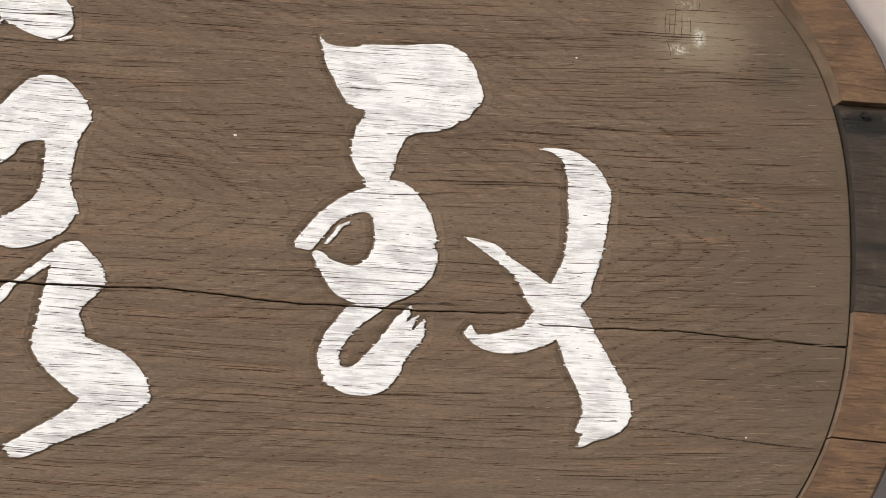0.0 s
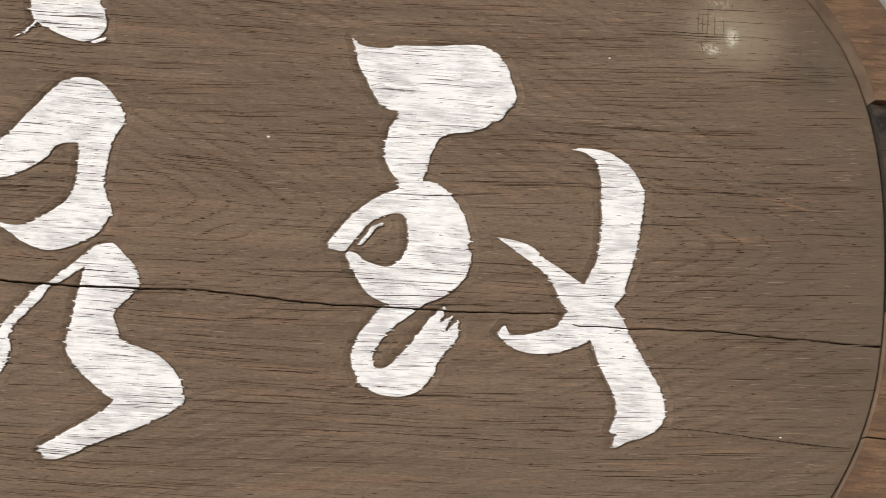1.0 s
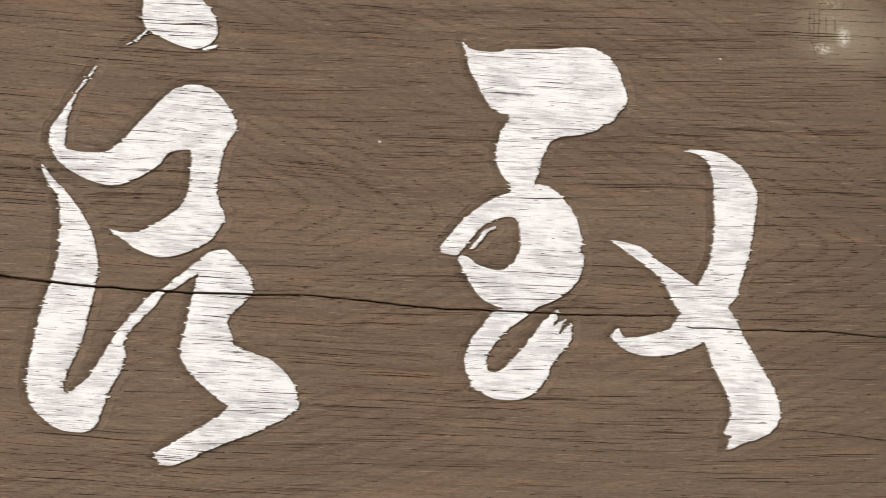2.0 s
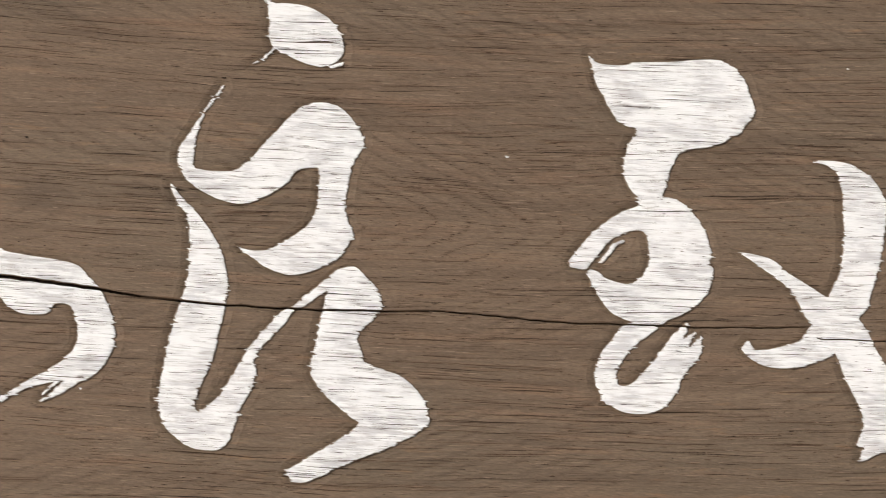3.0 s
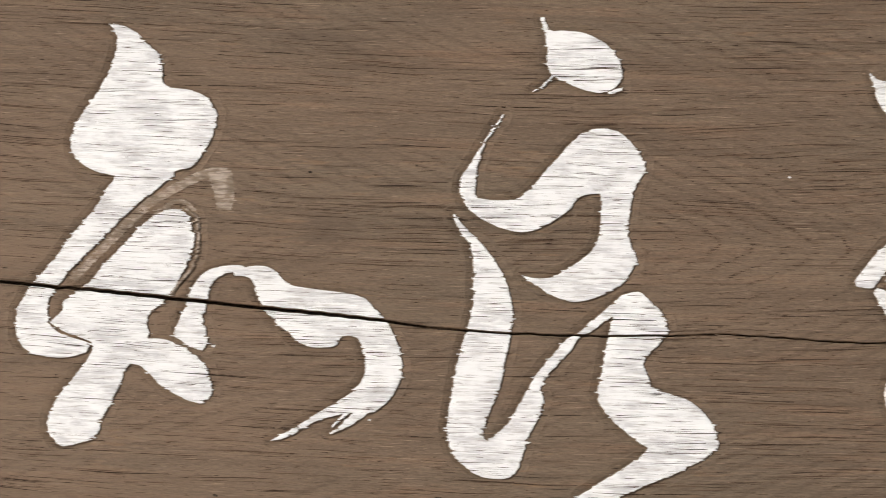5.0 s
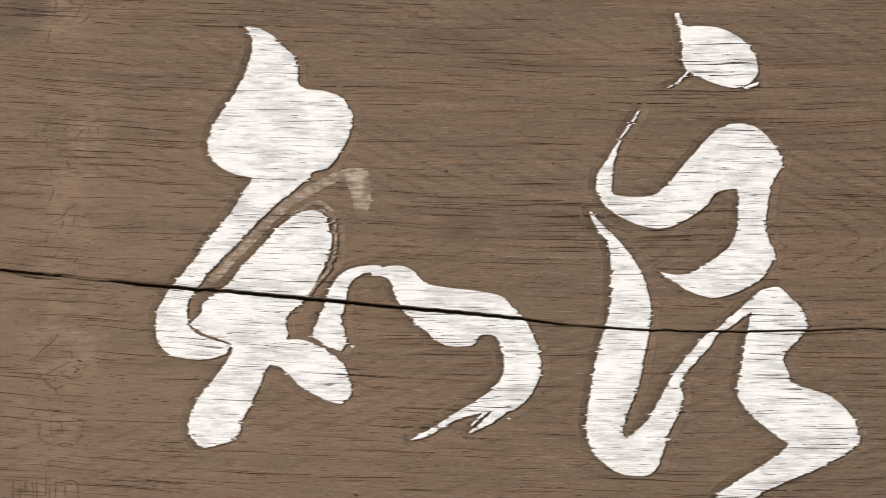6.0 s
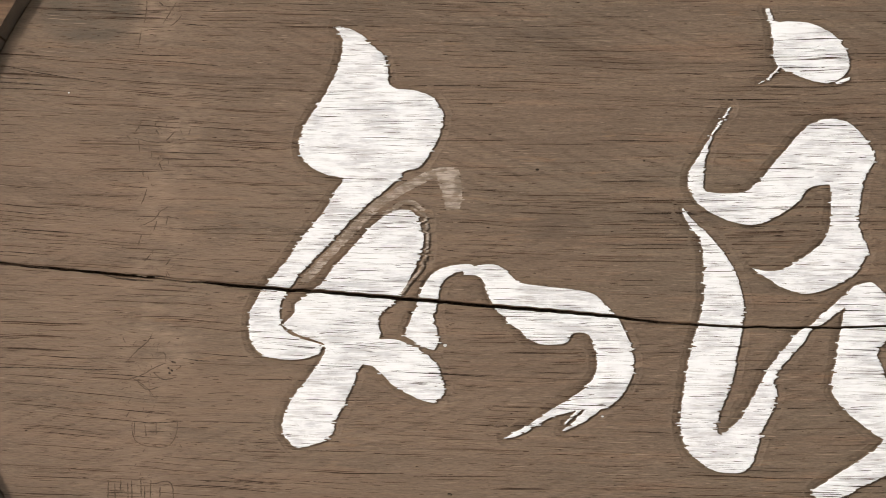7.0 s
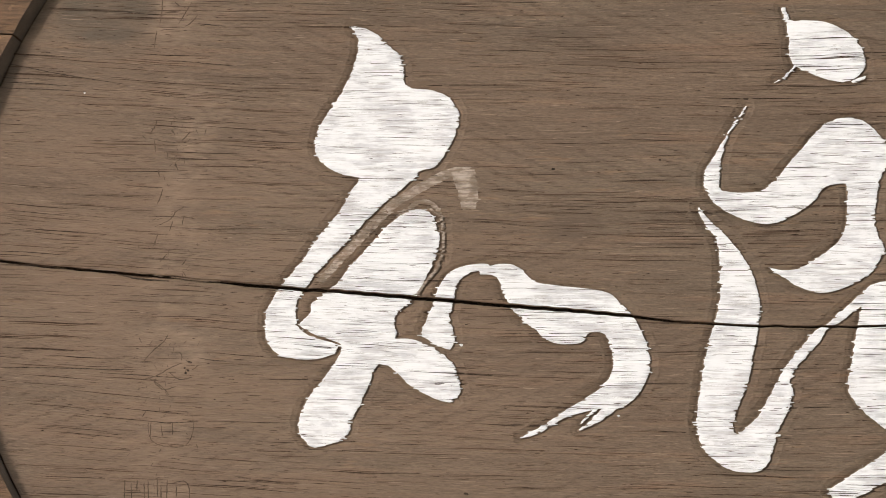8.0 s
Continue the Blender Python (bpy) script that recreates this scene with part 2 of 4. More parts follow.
def make_stave(name, dark, light, sheen, char=False):
    n = Nodes(name)
    info = n.tree.nodes.new("ShaderNodeObjectInfo").outputs["Random"]
    shift = n.vec("ADD", n.place(), n.join(n.math("MULTIPLY", info, 3.0), 0.0, n.math("MULTIPLY", info, 5.0)))
    fibre = n.noise(n.place((0, 0, 0), (90, 90, 800), shift), 1.0, 4.0, 0.65, 0.3)
    blotch = n.noise(n.place((0, 0, 0), (60, 60, 160), shift), 1.0, 4.0, 0.6)
    line = n.ramp(n.noise(n.place((2, 0, 2), (45, 60, 900), shift), 1.0, 2.0), 0.6, 0.66)
    c = n.mix(n.ramp(blotch, 0.35, 0.65), dark, light)
    c = n.mix(n.ramp(fibre, 0.42, 0.66, 0.0, 0.4), c, [v * 0.6 for v in dark])
    c = n.mix(n.math("MULTIPLY", line, 0.28), c, (0.03, 0.02, 0.015))
    if char:
        c = n.mix(n.blot(0.515, 0.089, 0.09, 0.011, 0.6), c, (0.013, 0.012, 0.011))
        c = n.mix(n.math("MULTIPLY", n.blot(0.54, 0.0125, 0.09, 0.007, 0.8), 0.85), c, (0.014, 0.012, 0.011))
        ash = n.noise(n.place((0, 0, 0), (70, 70, 300)), 1.0, 3.0)
        c = n.mix(n.math("MULTIPLY", n.blot(0.53, 0.078, 0.03, 0.009, 0.8), n.ramp(ash, 0.45, 0.62)), c, (0.1, 0.098, 0.093))
    dust = n.noise(n.place((0, 0, 0), (150, 150, 150), shift), 1.0, 3.0)
    c = n.mix(n.ramp(dust, 0.6, 0.75, 0.0, 0.4), c, [v * 1.7 for v in light])
    return n.finish(c, sheen, n.math("SUBTRACT", fibre, line), 0.001, 0.8, 0.3)


def make_plain(name, a, b, scale, rough, depth=0.001):
    n = Nodes(name)
    big = n.noise(n.place(), scale, 4.0)
    small = n.noise(n.place(), scale * 30, 3.0)
    c = n.mix(n.ramp(big, 0.3, 0.7), a, b)
    c = n.mix(n.ramp(small, 0.3, 0.7, 0.0, 0.25), c, [v * 0.8 for v in a])
    return n.finish(c, rough, small, depth, 0.4)


OAK = make_oak()
PAINT = make_paint("white_paint", (0.825, 0.828, 0.848))
WASH = make_wash("faded_paint", (0.5, 0.42, 0.36))
SLIT = make_slit("pore_dirt")
# lighter oak tone that paints the light caught on slit edges
LIT_LIP = make_plain("lit_lip", (0.21, 0.15, 0.108), (0.3, 0.205, 0.145), 60.0, 0.65, 0.0005)
STAVE = make_stave("red_brown_stave", (0.115, 0.068, 0.042), (0.18, 0.107, 0.061), 0.7)
SMOKED = make_stave("smoked_stave", (0.042, 0.031, 0.024), (0.062, 0.046, 0.035), 0.6, True)
WALL_OF_STAVE = make_plain("greyed_stave_bevel", (0.125, 0.09, 0.064), (0.21, 0.152, 0.108), 60.0, 0.65, 0.001)
SOOT = make_plain("sooty_stave_bevel", (0.02, 0.017, 0.014), (0.042, 0.034, 0.027), 60.0, 0.6, 0.001)


def make_score(name, depth):
    n = Nodes(name)
    c, pore, fibre, ring = oak_colour(n)
    worn = n.ramp(n.noise(n.place(), 420.0, 3.0), 0.4, 0.6, depth * depth * 0.5, depth)
    return n.finish(n.mix(worn, c, (0.02, 0.014, 0.01)), 0.8, fibre, 0.0005, 0.6, 0.2)


SCORE = make_score("worn_score", 0.58)
NICK = make_score("worn_nick", 0.4)
CHECK = make_score("open_check", 1.0)
PLASTER = make_plain("pale_plaster", (0.44, 0.38, 0.365), (0.48, 0.42, 0.405), 3.0, 0.85)
GRAVEL = make_plain("packed_gravel", (0.22, 0.2, 0.18), (0.3, 0.28, 0.25), 2.0, 0.95, 0.01)


def part(name, verts, faces, material, parent=None, label="", smooth=False):
    """Links a mesh as one object; under a parent it is a part."""
    me = bpy.data.meshes.new(name)
    me.from_pydata(verts, [], faces)
    me.update()
    me.materials.append(material)
    if smooth:
        me.polygons.foreach_set("use_smooth", [True] * len(me.polygons))
    ob = new(name, me)
    if parent:
        ob.parent = parent
    if label:
        ob["label"] = label
    return ob


def box(name, lo, hi, material):
    v = [(x, y, z) for x in (lo[0], hi[0]) for y in (lo[1], hi[1]) for z in (lo[2], hi[2])]
    f = [(0, 1, 3, 2), (4, 6, 7, 5), (0, 4, 5, 1), (2, 3, 7, 6), (0, 2, 6, 4), (1, 5, 7, 3)]
    return part(name, v, f, material)


# ---- setting ----
CHIME, DEEP = 0.012, 0.04  # the staves stand proud of the head; the cask end is let on to the wall
ground = part("ground", [(-400, -400, 0), (400, -400, 0), (400, 400, 0), (-400, 400, 0)], [(0, 1, 2, 3)], GRAVEL)
tagged(ground, "packed grey gravel ground before the wall", "ground", kind="structure")
wall = box("wall_north", (-6, DEEP, -0.1), (6, DEEP + 0.3, 4.5), PLASTER)
tagged(wall, "pale pinkish plaster wall behind the cask end", "wall", kind="structure")

# ---- the cask head ----
HALF_W, HALF_H = 0.5, 0.377
cask = new("oval_cask_end")
cask.location = HEART
tagged(cask, "oval oak cask end with white brushed characters on plaster wall", "cask end")


def edge(z, side):
    """Half the head's width at height z; the hand-cut right side is a little flatter."""
    e = HALF_W * math.sqrt(max(0.0, 1 - (z / HALF_H) ** 2))
    if side > 0 and abs(z) < 0.24:
        e += (-0.001 - 0.0029 * math.cos(2 * math.pi * z / 0.24)) * min(1.0, (0.24 - abs(z)) / 0.06)
        e -= 0.13 * max(0.0, z - 0.133) * min(1.0, (0.24 - abs(z)) / 0.06)
    return e


def spline(points, steps):
    """A Catmull-Rom curve through the points."""
    p = np.array(points, float)
    p = np.vstack([2 * p[0] - p[1], p, 2 * p[-1] - p[-2]])
    t = np.linspace(0, 1, steps, endpoint=False)[:, None]
    out = []
    for a, b, c, d in zip(p[:-3], p[1:-2], p[2:-1], p[3:]):
        out.append(0.5 * (2 * b + (c - a) * t + (2 * a - 5 * b + 4 * c - d) * t ** 2 + (3 * b - a - 3 * c + d) * t ** 3))
    return np.vstack(out + [p[-2:-1]])


# the long drying crack, in centimetres from the head's middle
CRACK = np.array([(-47.67, -2.03), (-44.24, -2.37), (-40.15, -2.66), (-36.77, -2.92), (-33.4, -3.22), (-30.72, -3.42), (-25.72, -3.69), (-20.77, -4.06), (-14.21, -4.47), (-9.99, -4.81), (-7.72, -5.11), (-3.54, -5.28), (0.14, -5.28), (3.37, -5.21), (6.6, -5.04), (8.86, -4.89), (11.47, -4.93), (14.08, -5.03), (14.36, -5.08), (16.69, -5.1), (17.29, -5.09), (19.25, -4.98), (22.21, -4.89), (24.52, -4.89), (27.82, -4.66), (30.42, -4.5), (30.84, -5.08), (31.34, -5.17), (35.86, -4.98), (39.23, -4.82), (42.63, -4.87), (46.03, -4.88), (49.29, -4.91)])
crack_x, crack_z = CRACK[:, 0] / 100, CRACK[:, 1] / 100


def crack_mid(x):
    x = np.asarray(x)
    return np.interp(x, crack_x, crack_z) + 0.0002 * np.sin(x * 83 + 7 * np.sin(x * 19)) + 0.00015 * np.sin(x * 331 + 5 * np.sin(x * 47))


def crack_half(x):
    """Half the crack's width: open on one side, a hair on the other."""
    x = np.asarray(x)
    return np.interp(x, [-0.5, -0.38, -0.15, -0.05, 0.1, 0.25, 0.301, 0.3038, 0.3088, 0.311, 0.45, 0.5], [0.0007, 0.0009, 0.001, 0.0006, 0.00045, 0.0004, 0.0003, 0.00001, 0.00001, 0.0003, 0.00035, 0.0007])


# brush strokes: the two edges of each, in centimetres from the head's middle
STROKES = {}


def brush(name, left, right):
    STROKES[name] = np.vstack([spline(left, 6), spline(right, 6)[::-1]]) / 100


brush("a_blob",
      [(-27.55, 12.78), (-27.18, 12.18), (-27.07, 11.46), (-27.22, 10.57), (-27.45, 9.68), (-27.81, 8.86), (-28.2, 8.08), (-28.82, 7.09), (-29.22, 6.31), (-29.29, 5.32), (-29.08, 4.55), (-28.48, 3.97), (-27.38, 3.49), (-26.43, 3.32), (-25.9, 2.84)],
      [(-27.35, 12.82), (-26.76, 12.72), (-25.96, 12.29), (-25.07, 11.47), (-24.57, 10.94), (-24.29, 10.05), (-24.19, 9.34), (-23.8, 8.96), (-22.52, 8.82), (-21.49, 8.34), (-20.92, 7.5), (-20.86, 6.9), (-21.11, 5.85), (-21.6, 4.8), (-22.13, 4.09), (-22.95, 3.81), (-23.26, 3.42), (-23.9, 2.86)])
brush("a_down",
      [(-26.44, 3.46), (-26.9, 2.66), (-27.65, 1.26), (-28.58, -0.03), (-29.5, -1.52), (-30.42, -2.8), (-31.09, -3.77), (-31.53, -4.73), (-31.61, -5.65), (-31.49, -6.49), (-31.09, -7.1), (-30.3, -7.59), (-29.13, -7.71), (-28.15, -7.59), (-27.44, -7.34)],
      [(-23.27, 3.49), (-23.99, 2.69), (-25.33, 1.46), (-26.27, 0.41), (-27.15, -0.63), (-28.09, -1.67), (-28.77, -2.54), (-29.23, -3.3), (-29.69, -3.92), (-29.85, -4.6), (-29.84, -5.28), (-29.57, -5.85), (-28.95, -6.29), (-28.05, -6.54), (-27.24, -6.8)])
brush("a_body",
      [(-23.17, 1.45), (-23.92, 1.13), (-24.62, 0.54), (-25.31, -0.2), (-26.03, -1.13), (-26.81, -2.07), (-27.48, -3.03), (-28.21, -3.73), (-28.96, -4.42), (-29.03, -4.96), (-29.59, -5.58), (-28.73, -6.18), (-27.89, -6.44), (-27.11, -6.83), (-26.99, -7.77)],
      [(-22.5, 1.42), (-22.05, 0.98), (-21.85, 0.29), (-21.66, -0.39), (-21.81, -1.32), (-22.11, -2.11), (-22.46, -2.96), (-22.89, -3.65), (-23.32, -4.23), (-23.95, -4.89), (-24.05, -5.53), (-23.89, -6.1), (-24.24, -6.88), (-24.53, -7.73)])
brush("a_rim",
      [(-22.51, 1.56), (-21.72, 0.98), (-21.58, 0.12), (-21.5, -0.9), (-21.84, -2.1), (-22.46, -2.96), (-22.98, -3.72)],
      [(-22.48, 1.63), (-21.59, 1.05), (-21.42, 0.13), (-21.34, -0.9), (-21.67, -2.2), (-22.32, -3.06), (-22.85, -3.82)])
brush("a_leg",
      [(-27.12, -6.59), (-27.11, -7.27), (-27.41, -7.85), (-27.95, -8.73), (-28.62, -9.71), (-29.1, -10.56), (-29.31, -11.39), (-29.17, -12.09), (-28.67, -12.74), (-28.3, -12.9)],
      [(-24.26, -6.55), (-24.54, -7.39), (-25, -8.07), (-25.28, -8.92), (-25.57, -9.76), (-25.85, -10.5), (-26.24, -11.17), (-26.33, -11.93), (-26.73, -12.44), (-27.69, -12.76)])
brush("a_foot",
      [(-25.91, -6.41), (-23.94, -6.37), (-23.12, -6.36), (-22.12, -6.68), (-21.11, -7.27), (-20.49, -7.93), (-20.13, -8.73), (-20.03, -9.49), (-20.4, -10.03)],
      [(-25.84, -7.75), (-24.78, -7.9), (-24.18, -8.06), (-23.5, -8.65), (-22.88, -9.24), (-22.14, -9.59), (-21.31, -9.95), (-20.62, -10.1)])
brush("t_tick",
      [(-21.36, -6.84), (-22.03, -6.41), (-22.48, -6.08), (-22.25, -5.34), (-21.96, -4.59), (-21.7, -3.63), (-21.38, -2.85), (-20.85, -2.26), (-20.14, -1.95), (-19.29, -1.8), (-18.76, -1.82)],
      [(-20.8, -6.96), (-20.56, -6.52), (-20.69, -5.65), (-20.89, -4.98), (-20.7, -4.13), (-20.6, -3.28), (-20.3, -2.7), (-19.79, -2.35), (-19.2, -2.21), (-18.68, -2.1)])
brush("t_main",
      [(-19.37, -2.17), (-18.95, -2), (-18.23, -1.82), (-17.41, -1.81), (-16.75, -2.14), (-16.07, -2.81), (-14.75, -3.03), (-12.95, -3.21), (-11.81, -3.43), (-10.98, -4.09), (-10.31, -4.82), (-9.8, -5.65), (-9.46, -6.48), (-9.27, -7.47), (-9.37, -8.4), (-9.71, -9.14), (-10.11, -9.74), (-10.8, -10.22)],
      [(-19.19, -2.44), (-18.54, -2.47), (-18.1, -2.73), (-17.84, -3.58), (-17.42, -4.25), (-16.8, -4.98), (-15.96, -5.64), (-15.29, -6.24), (-14.63, -6.49), (-13.98, -6.52), (-13.18, -6.4), (-12.8, -5.86), (-12.16, -5.78), (-11.83, -6.01), (-11.48, -6.84), (-11.36, -7.67), (-11.56, -8.51), (-12.12, -9.18), (-12.59, -9.62)])
brush("t_tail",
      [(-11.56, -8.44), (-12.12, -9.12), (-12.9, -9.73), (-13.85, -10.34), (-14.95, -11.12), (-15.74, -11.66), (-16.43, -12.1)],
      [(-10.01, -9.64), (-10.96, -10.29), (-12.08, -10.31), (-13.04, -10.56), (-13.99, -10.87), (-14.94, -11.48), (-15.63, -11.92), (-16.39, -12.14)])
brush("t_hair",
      [(-11.77, -10.1), (-12.48, -10.94), (-13.2, -11.58)],
      [(-10.87, -10.15), (-11.87, -10.96), (-13.07, -11.61)])
brush("t_wisp",
      [(-12.25, -10.18), (-12.71, -10.68), (-13.15, -11.18)],
      [(-11.9, -10.1), (-12.55, -10.74), (-13.08, -11.22)])
brush("dot",
      [(-2.13, 14.09), (-1.92, 13.28), (-1.67, 12.23), (-1.62, 11.17), (-1.36, 10.55), (-0.67, 10.16), (0.17, 9.78), (1.18, 9.48), (2, 9.59)],
      [(-1.89, 14.1), (-1.55, 13.3), (-0.82, 13.3), (0.35, 13.22), (1.3, 12.84), (2.13, 12.18), (2.66, 11.28), (2.8, 10.51), (2.49, 9.97)])
brush("dot_tick",
      [(2.82, 9.88), (2.33, 9.72), (1.91, 9.48)],
      [(2.76, 9.67), (2.37, 9.51), (1.98, 9.42)])
brush("dot_hair",
      [(-1.3, 10.55), (-1.85, 9.88), (-2.5, 9.42)],
      [(-1.2, 10.43), (-1.78, 9.79), (-2.5, 9.38)])
brush("b_curl",
      [(-4.1, 7.99), (-4.71, 7.02), (-5.2, 6.14), (-5.7, 5.17), (-6.09, 4.46), (-6.45, 3.82), (-6.36, 2.89), (-5.97, 2.22), (-5.35, 1.67), (-4.27, 1.11), (-3.18, 0.82), (-2.36, 0.83), (-1.56, 1.18), (-0.61, 1.78), (0.02, 2.36), (0.48, 3), (1.13, 3.24), (2.11, 3.29)],
      [(-4.04, 7.94), (-4.61, 6.9), (-5.07, 6.18), (-5.37, 5.02), (-5.49, 4.32), (-5.51, 2.94), (-5.08, 2.72), (-4.09, 2.67), (-3.12, 2.82), (-2.48, 3.26), (-1.8, 4.16), (-0.94, 5.25), (-0.16, 6.23), (0.63, 7), (1.61, 7.29), (2.61, 7.14), (3.46, 6.41), (4.09, 5.51), (4.27, 5), (3.73, 3.93)])
brush("b_drop",
      [(1.09, 4.14), (1.72, 3.24), (1.82, 2.45), (1.8, 1.42), (1.65, 0.39), (1.28, -0.25), (0.66, -0.79), (-0.13, -1.41), (-0.92, -1.85), (-1.73, -1.96), (-2.39, -1.86), (-2.68, -1.77)],
      [(3.64, 6), (4.27, 5), (4.04, 4.36), (3.67, 3.58), (3.52, 2.54), (3.36, 1.67), (3.47, 0.48), (3.91, -0.59), (3.67, -1.21), (3.16, -2.09), (2.21, -2.71), (1.25, -3.13), (0.28, -3.28), (-0.7, -3.03), (-1.61, -2.5), (-2.38, -2)])
brush("b_left",
      [(-6.76, 1.74), (-6.56, 1.16), (-6.27, 0.67), (-5.63, -0.26), (-5.45, -1.17), (-5.38, -2.35), (-5.37, -3.7), (-5.54, -4.72), (-5.81, -5.74), (-6.09, -7.09), (-6.3, -8.44), (-6.45, -9.77), (-6.54, -10.93), (-6.36, -11.91), (-6.1, -12.55), (-5.32, -13.26), (-4.5, -13.74), (-3.53, -13.83), (-2.96, -13.73), (-2.6, -13.45)],
      [(-6.66, 1.74), (-6.03, 0.95), (-4.99, -0.02), (-4.15, -1.1), (-3.58, -2.09), (-3.27, -3.09), (-3.07, -4.26), (-3.14, -5.44), (-3.39, -6.96), (-3.65, -8.63), (-4.08, -9.65), (-4.35, -10.65), (-4.42, -11.55), (-3.32, -11.92)])
brush("b_rise",
      [(-4.6, -11.82), (-3.98, -11.46), (-3.22, -10.76), (-2.63, -9.74), (-2.05, -8.55), (-1.61, -7.7), (-0.85, -6.66), (-0.03, -5.62), (0.69, -5.15), (1.47, -4.37), (2.15, -3.76), (2.87, -3.02)],
      [(-3.22, -13.78), (-2.53, -13.42), (-2.25, -12.68), (-2.04, -11.85), (-1.76, -11.02), (-1.33, -10.01), (-1.15, -9.17), (-1.31, -8.52), (-0.9, -7.67), (-0.35, -6.97), (0.41, -6.1), (0.71, -5.51), (1.49, -4.97), (2.28, -4.33), (2.9, -3.82)])
brush("b_right",
      [(2.68, -3.87), (2.57, -4.48), (2.42, -5.33), (2.27, -6.34), (2.12, -7.35), (1.97, -8.35), (2, -9.08), (2.35, -9.66), (3.02, -10.35), (3.85, -11.07), (4.67, -11.59), (4.94, -11.77), (5.18, -12.31)],
      [(2.65, -3.3), (2.96, -2.94), (3.34, -2.72), (4.15, -2.55), (4.82, -3.09), (5.4, -3.66), (5.74, -4.32), (5.83, -4.82), (5.56, -5.34), (4.94, -6.04), (4.48, -6.73), (4.77, -7.55), (5.02, -8.2), (5.84, -8.49), (6.98, -8.83), (7.8, -9.39), (8.47, -10.18), (8.75, -10.99), (8.74, -11.55), (8.21, -12.07)])
brush("b_tail",
      [(5.56, -10.07), (4.76, -11.9), (3.85, -12.71), (2.74, -13.46), (1.79, -14.14), (1.08, -14.57), (0.97, -14.94)],
      [(8.76, -11.03), (8.79, -11.52), (7.99, -12.23), (6.68, -13), (5.12, -13.74), (3.87, -14.34), (2.88, -14.92), (2.02, -15.33), (1.22, -15.35)])
brush("c_top",
      [(17.2, 11.33), (17.46, 10.4), (17.71, 9.54), (18.16, 8.71), (18.53, 8.04), (18.97, 7.38), (19.52, 7.02), (20.2, 6.91), (20.02, 6.43), (19.66, 5.77), (19.5, 4.99), (19.48, 4.11), (19.72, 3.44), (20.14, 2.9), (20.43, 2.58), (20.36, 1.88)],
      [(17.31, 11.23), (17.77, 10.86), (18.71, 10.78), (19.38, 10.84), (20.04, 11.05), (21.39, 11.16), (22.73, 11.3), (23.74, 11.51), (24.93, 11.52), (25.79, 11.18), (26.44, 10.43), (26.78, 9.58), (27.09, 8.72), (27.01, 8.11), (26.63, 7.62), (26.31, 7.06), (25.72, 6.75), (25.16, 6.31), (24.34, 6.02), (23.34, 5.85), (22.75, 5.55), (22.44, 4.99), (22.17, 4.38), (22.01, 3.49), (21.81, 2.95), (21.91, 2.27)])
brush("c_ring",
      [(16.45, -1.44), (17.03, -0.6), (17.8, 0.4), (18.58, 1.16), (19.38, 1.72), (20.45, 2.2), (21.82, 2.78), (22.65, 2.68), (23.52, 2.07), (24.23, 1.1), (24.61, 0.11), (24.71, -0.57), (24.59, -0.89), (24.85, -1.42), (24.73, -2.45), (24.27, -3.18), (23.64, -3.85), (22.84, -4.33), (21.86, -4.65), (20.55, -4.76), (19.83, -4.69), (19.05, -4.32), (18.35, -3.54), (17.88, -2.73), (17.47, -2.02)],
      [(16.6, -1.76), (17.36, -1.83), (17.74, -1.52), (18.07, -1.01), (18.84, 0.02), (19.61, 0.5), (20.26, 0.7), (20.76, 0.61), (21.06, -0.05), (21.13, -0.73), (20.98, -1.6), (20.58, -2.22), (19.94, -2.55), (19.28, -2.47), (18.61, -2.26), (18.16, -1.93), (17.69, -1.8)])
brush("c_sliver",
      [(18.16, -1.38), (18.62, -0.76), (18.99, -0.21), (19.63, 0.12)],
      [(18.33, -1.4), (18.76, -0.95), (19.19, -0.33), (19.67, -0.01)])
brush("c_hook",
      [(20.54, -4.6), (19.65, -5.12), (19.29, -5.65), (18.77, -6.37), (18.39, -7.08), (18.18, -7.93), (18.29, -8.76), (18.69, -9.55), (19.2, -9.88), (19.93, -10.18), (21.01, -10.22), (21.81, -9.99), (22.44, -9.47), (22.99, -8.69), (23.18, -8), (23.8, -7.11), (24.2, -6.57), (24.29, -5.72), (24.27, -5.28)],
      [(22.25, -4.55), (21.88, -4.92), (21.25, -5.48), (20.62, -6.04), (20, -6.77), (19.55, -7.48), (19.43, -8.16), (19.55, -8.58), (20.1, -8.6), (20.57, -8.23), (21.35, -7.32), (21.96, -6.43), (22.57, -5.53), (23.03, -4.99), (23.45, -4.64), (23.4, -5.12), (23.27, -5.64), (23.9, -5.15), (23.79, -5.53), (23.52, -6.23), (24.21, -5.42)])
brush("c_arm",
      [(30.71, 5.55), (31.46, 5.38), (32.1, 4.81), (32.36, 3.96), (32.41, 2.74), (32.5, 1.01), (32.36, -0.73), (32.05, -1.62), (31.58, -2.62), (31.28, -3.57), (30.99, -4.62)],
      [(30.94, 5.68), (32.13, 5.69), (33.16, 5.44), (34.21, 4.66), (34.75, 3.84), (35.01, 2.99), (34.89, 1.58), (34.64, -0.18), (34.4, -1.23), (34.1, -2.29), (33.95, -2.99), (33.41, -3.8), (33.66, -4.39)])
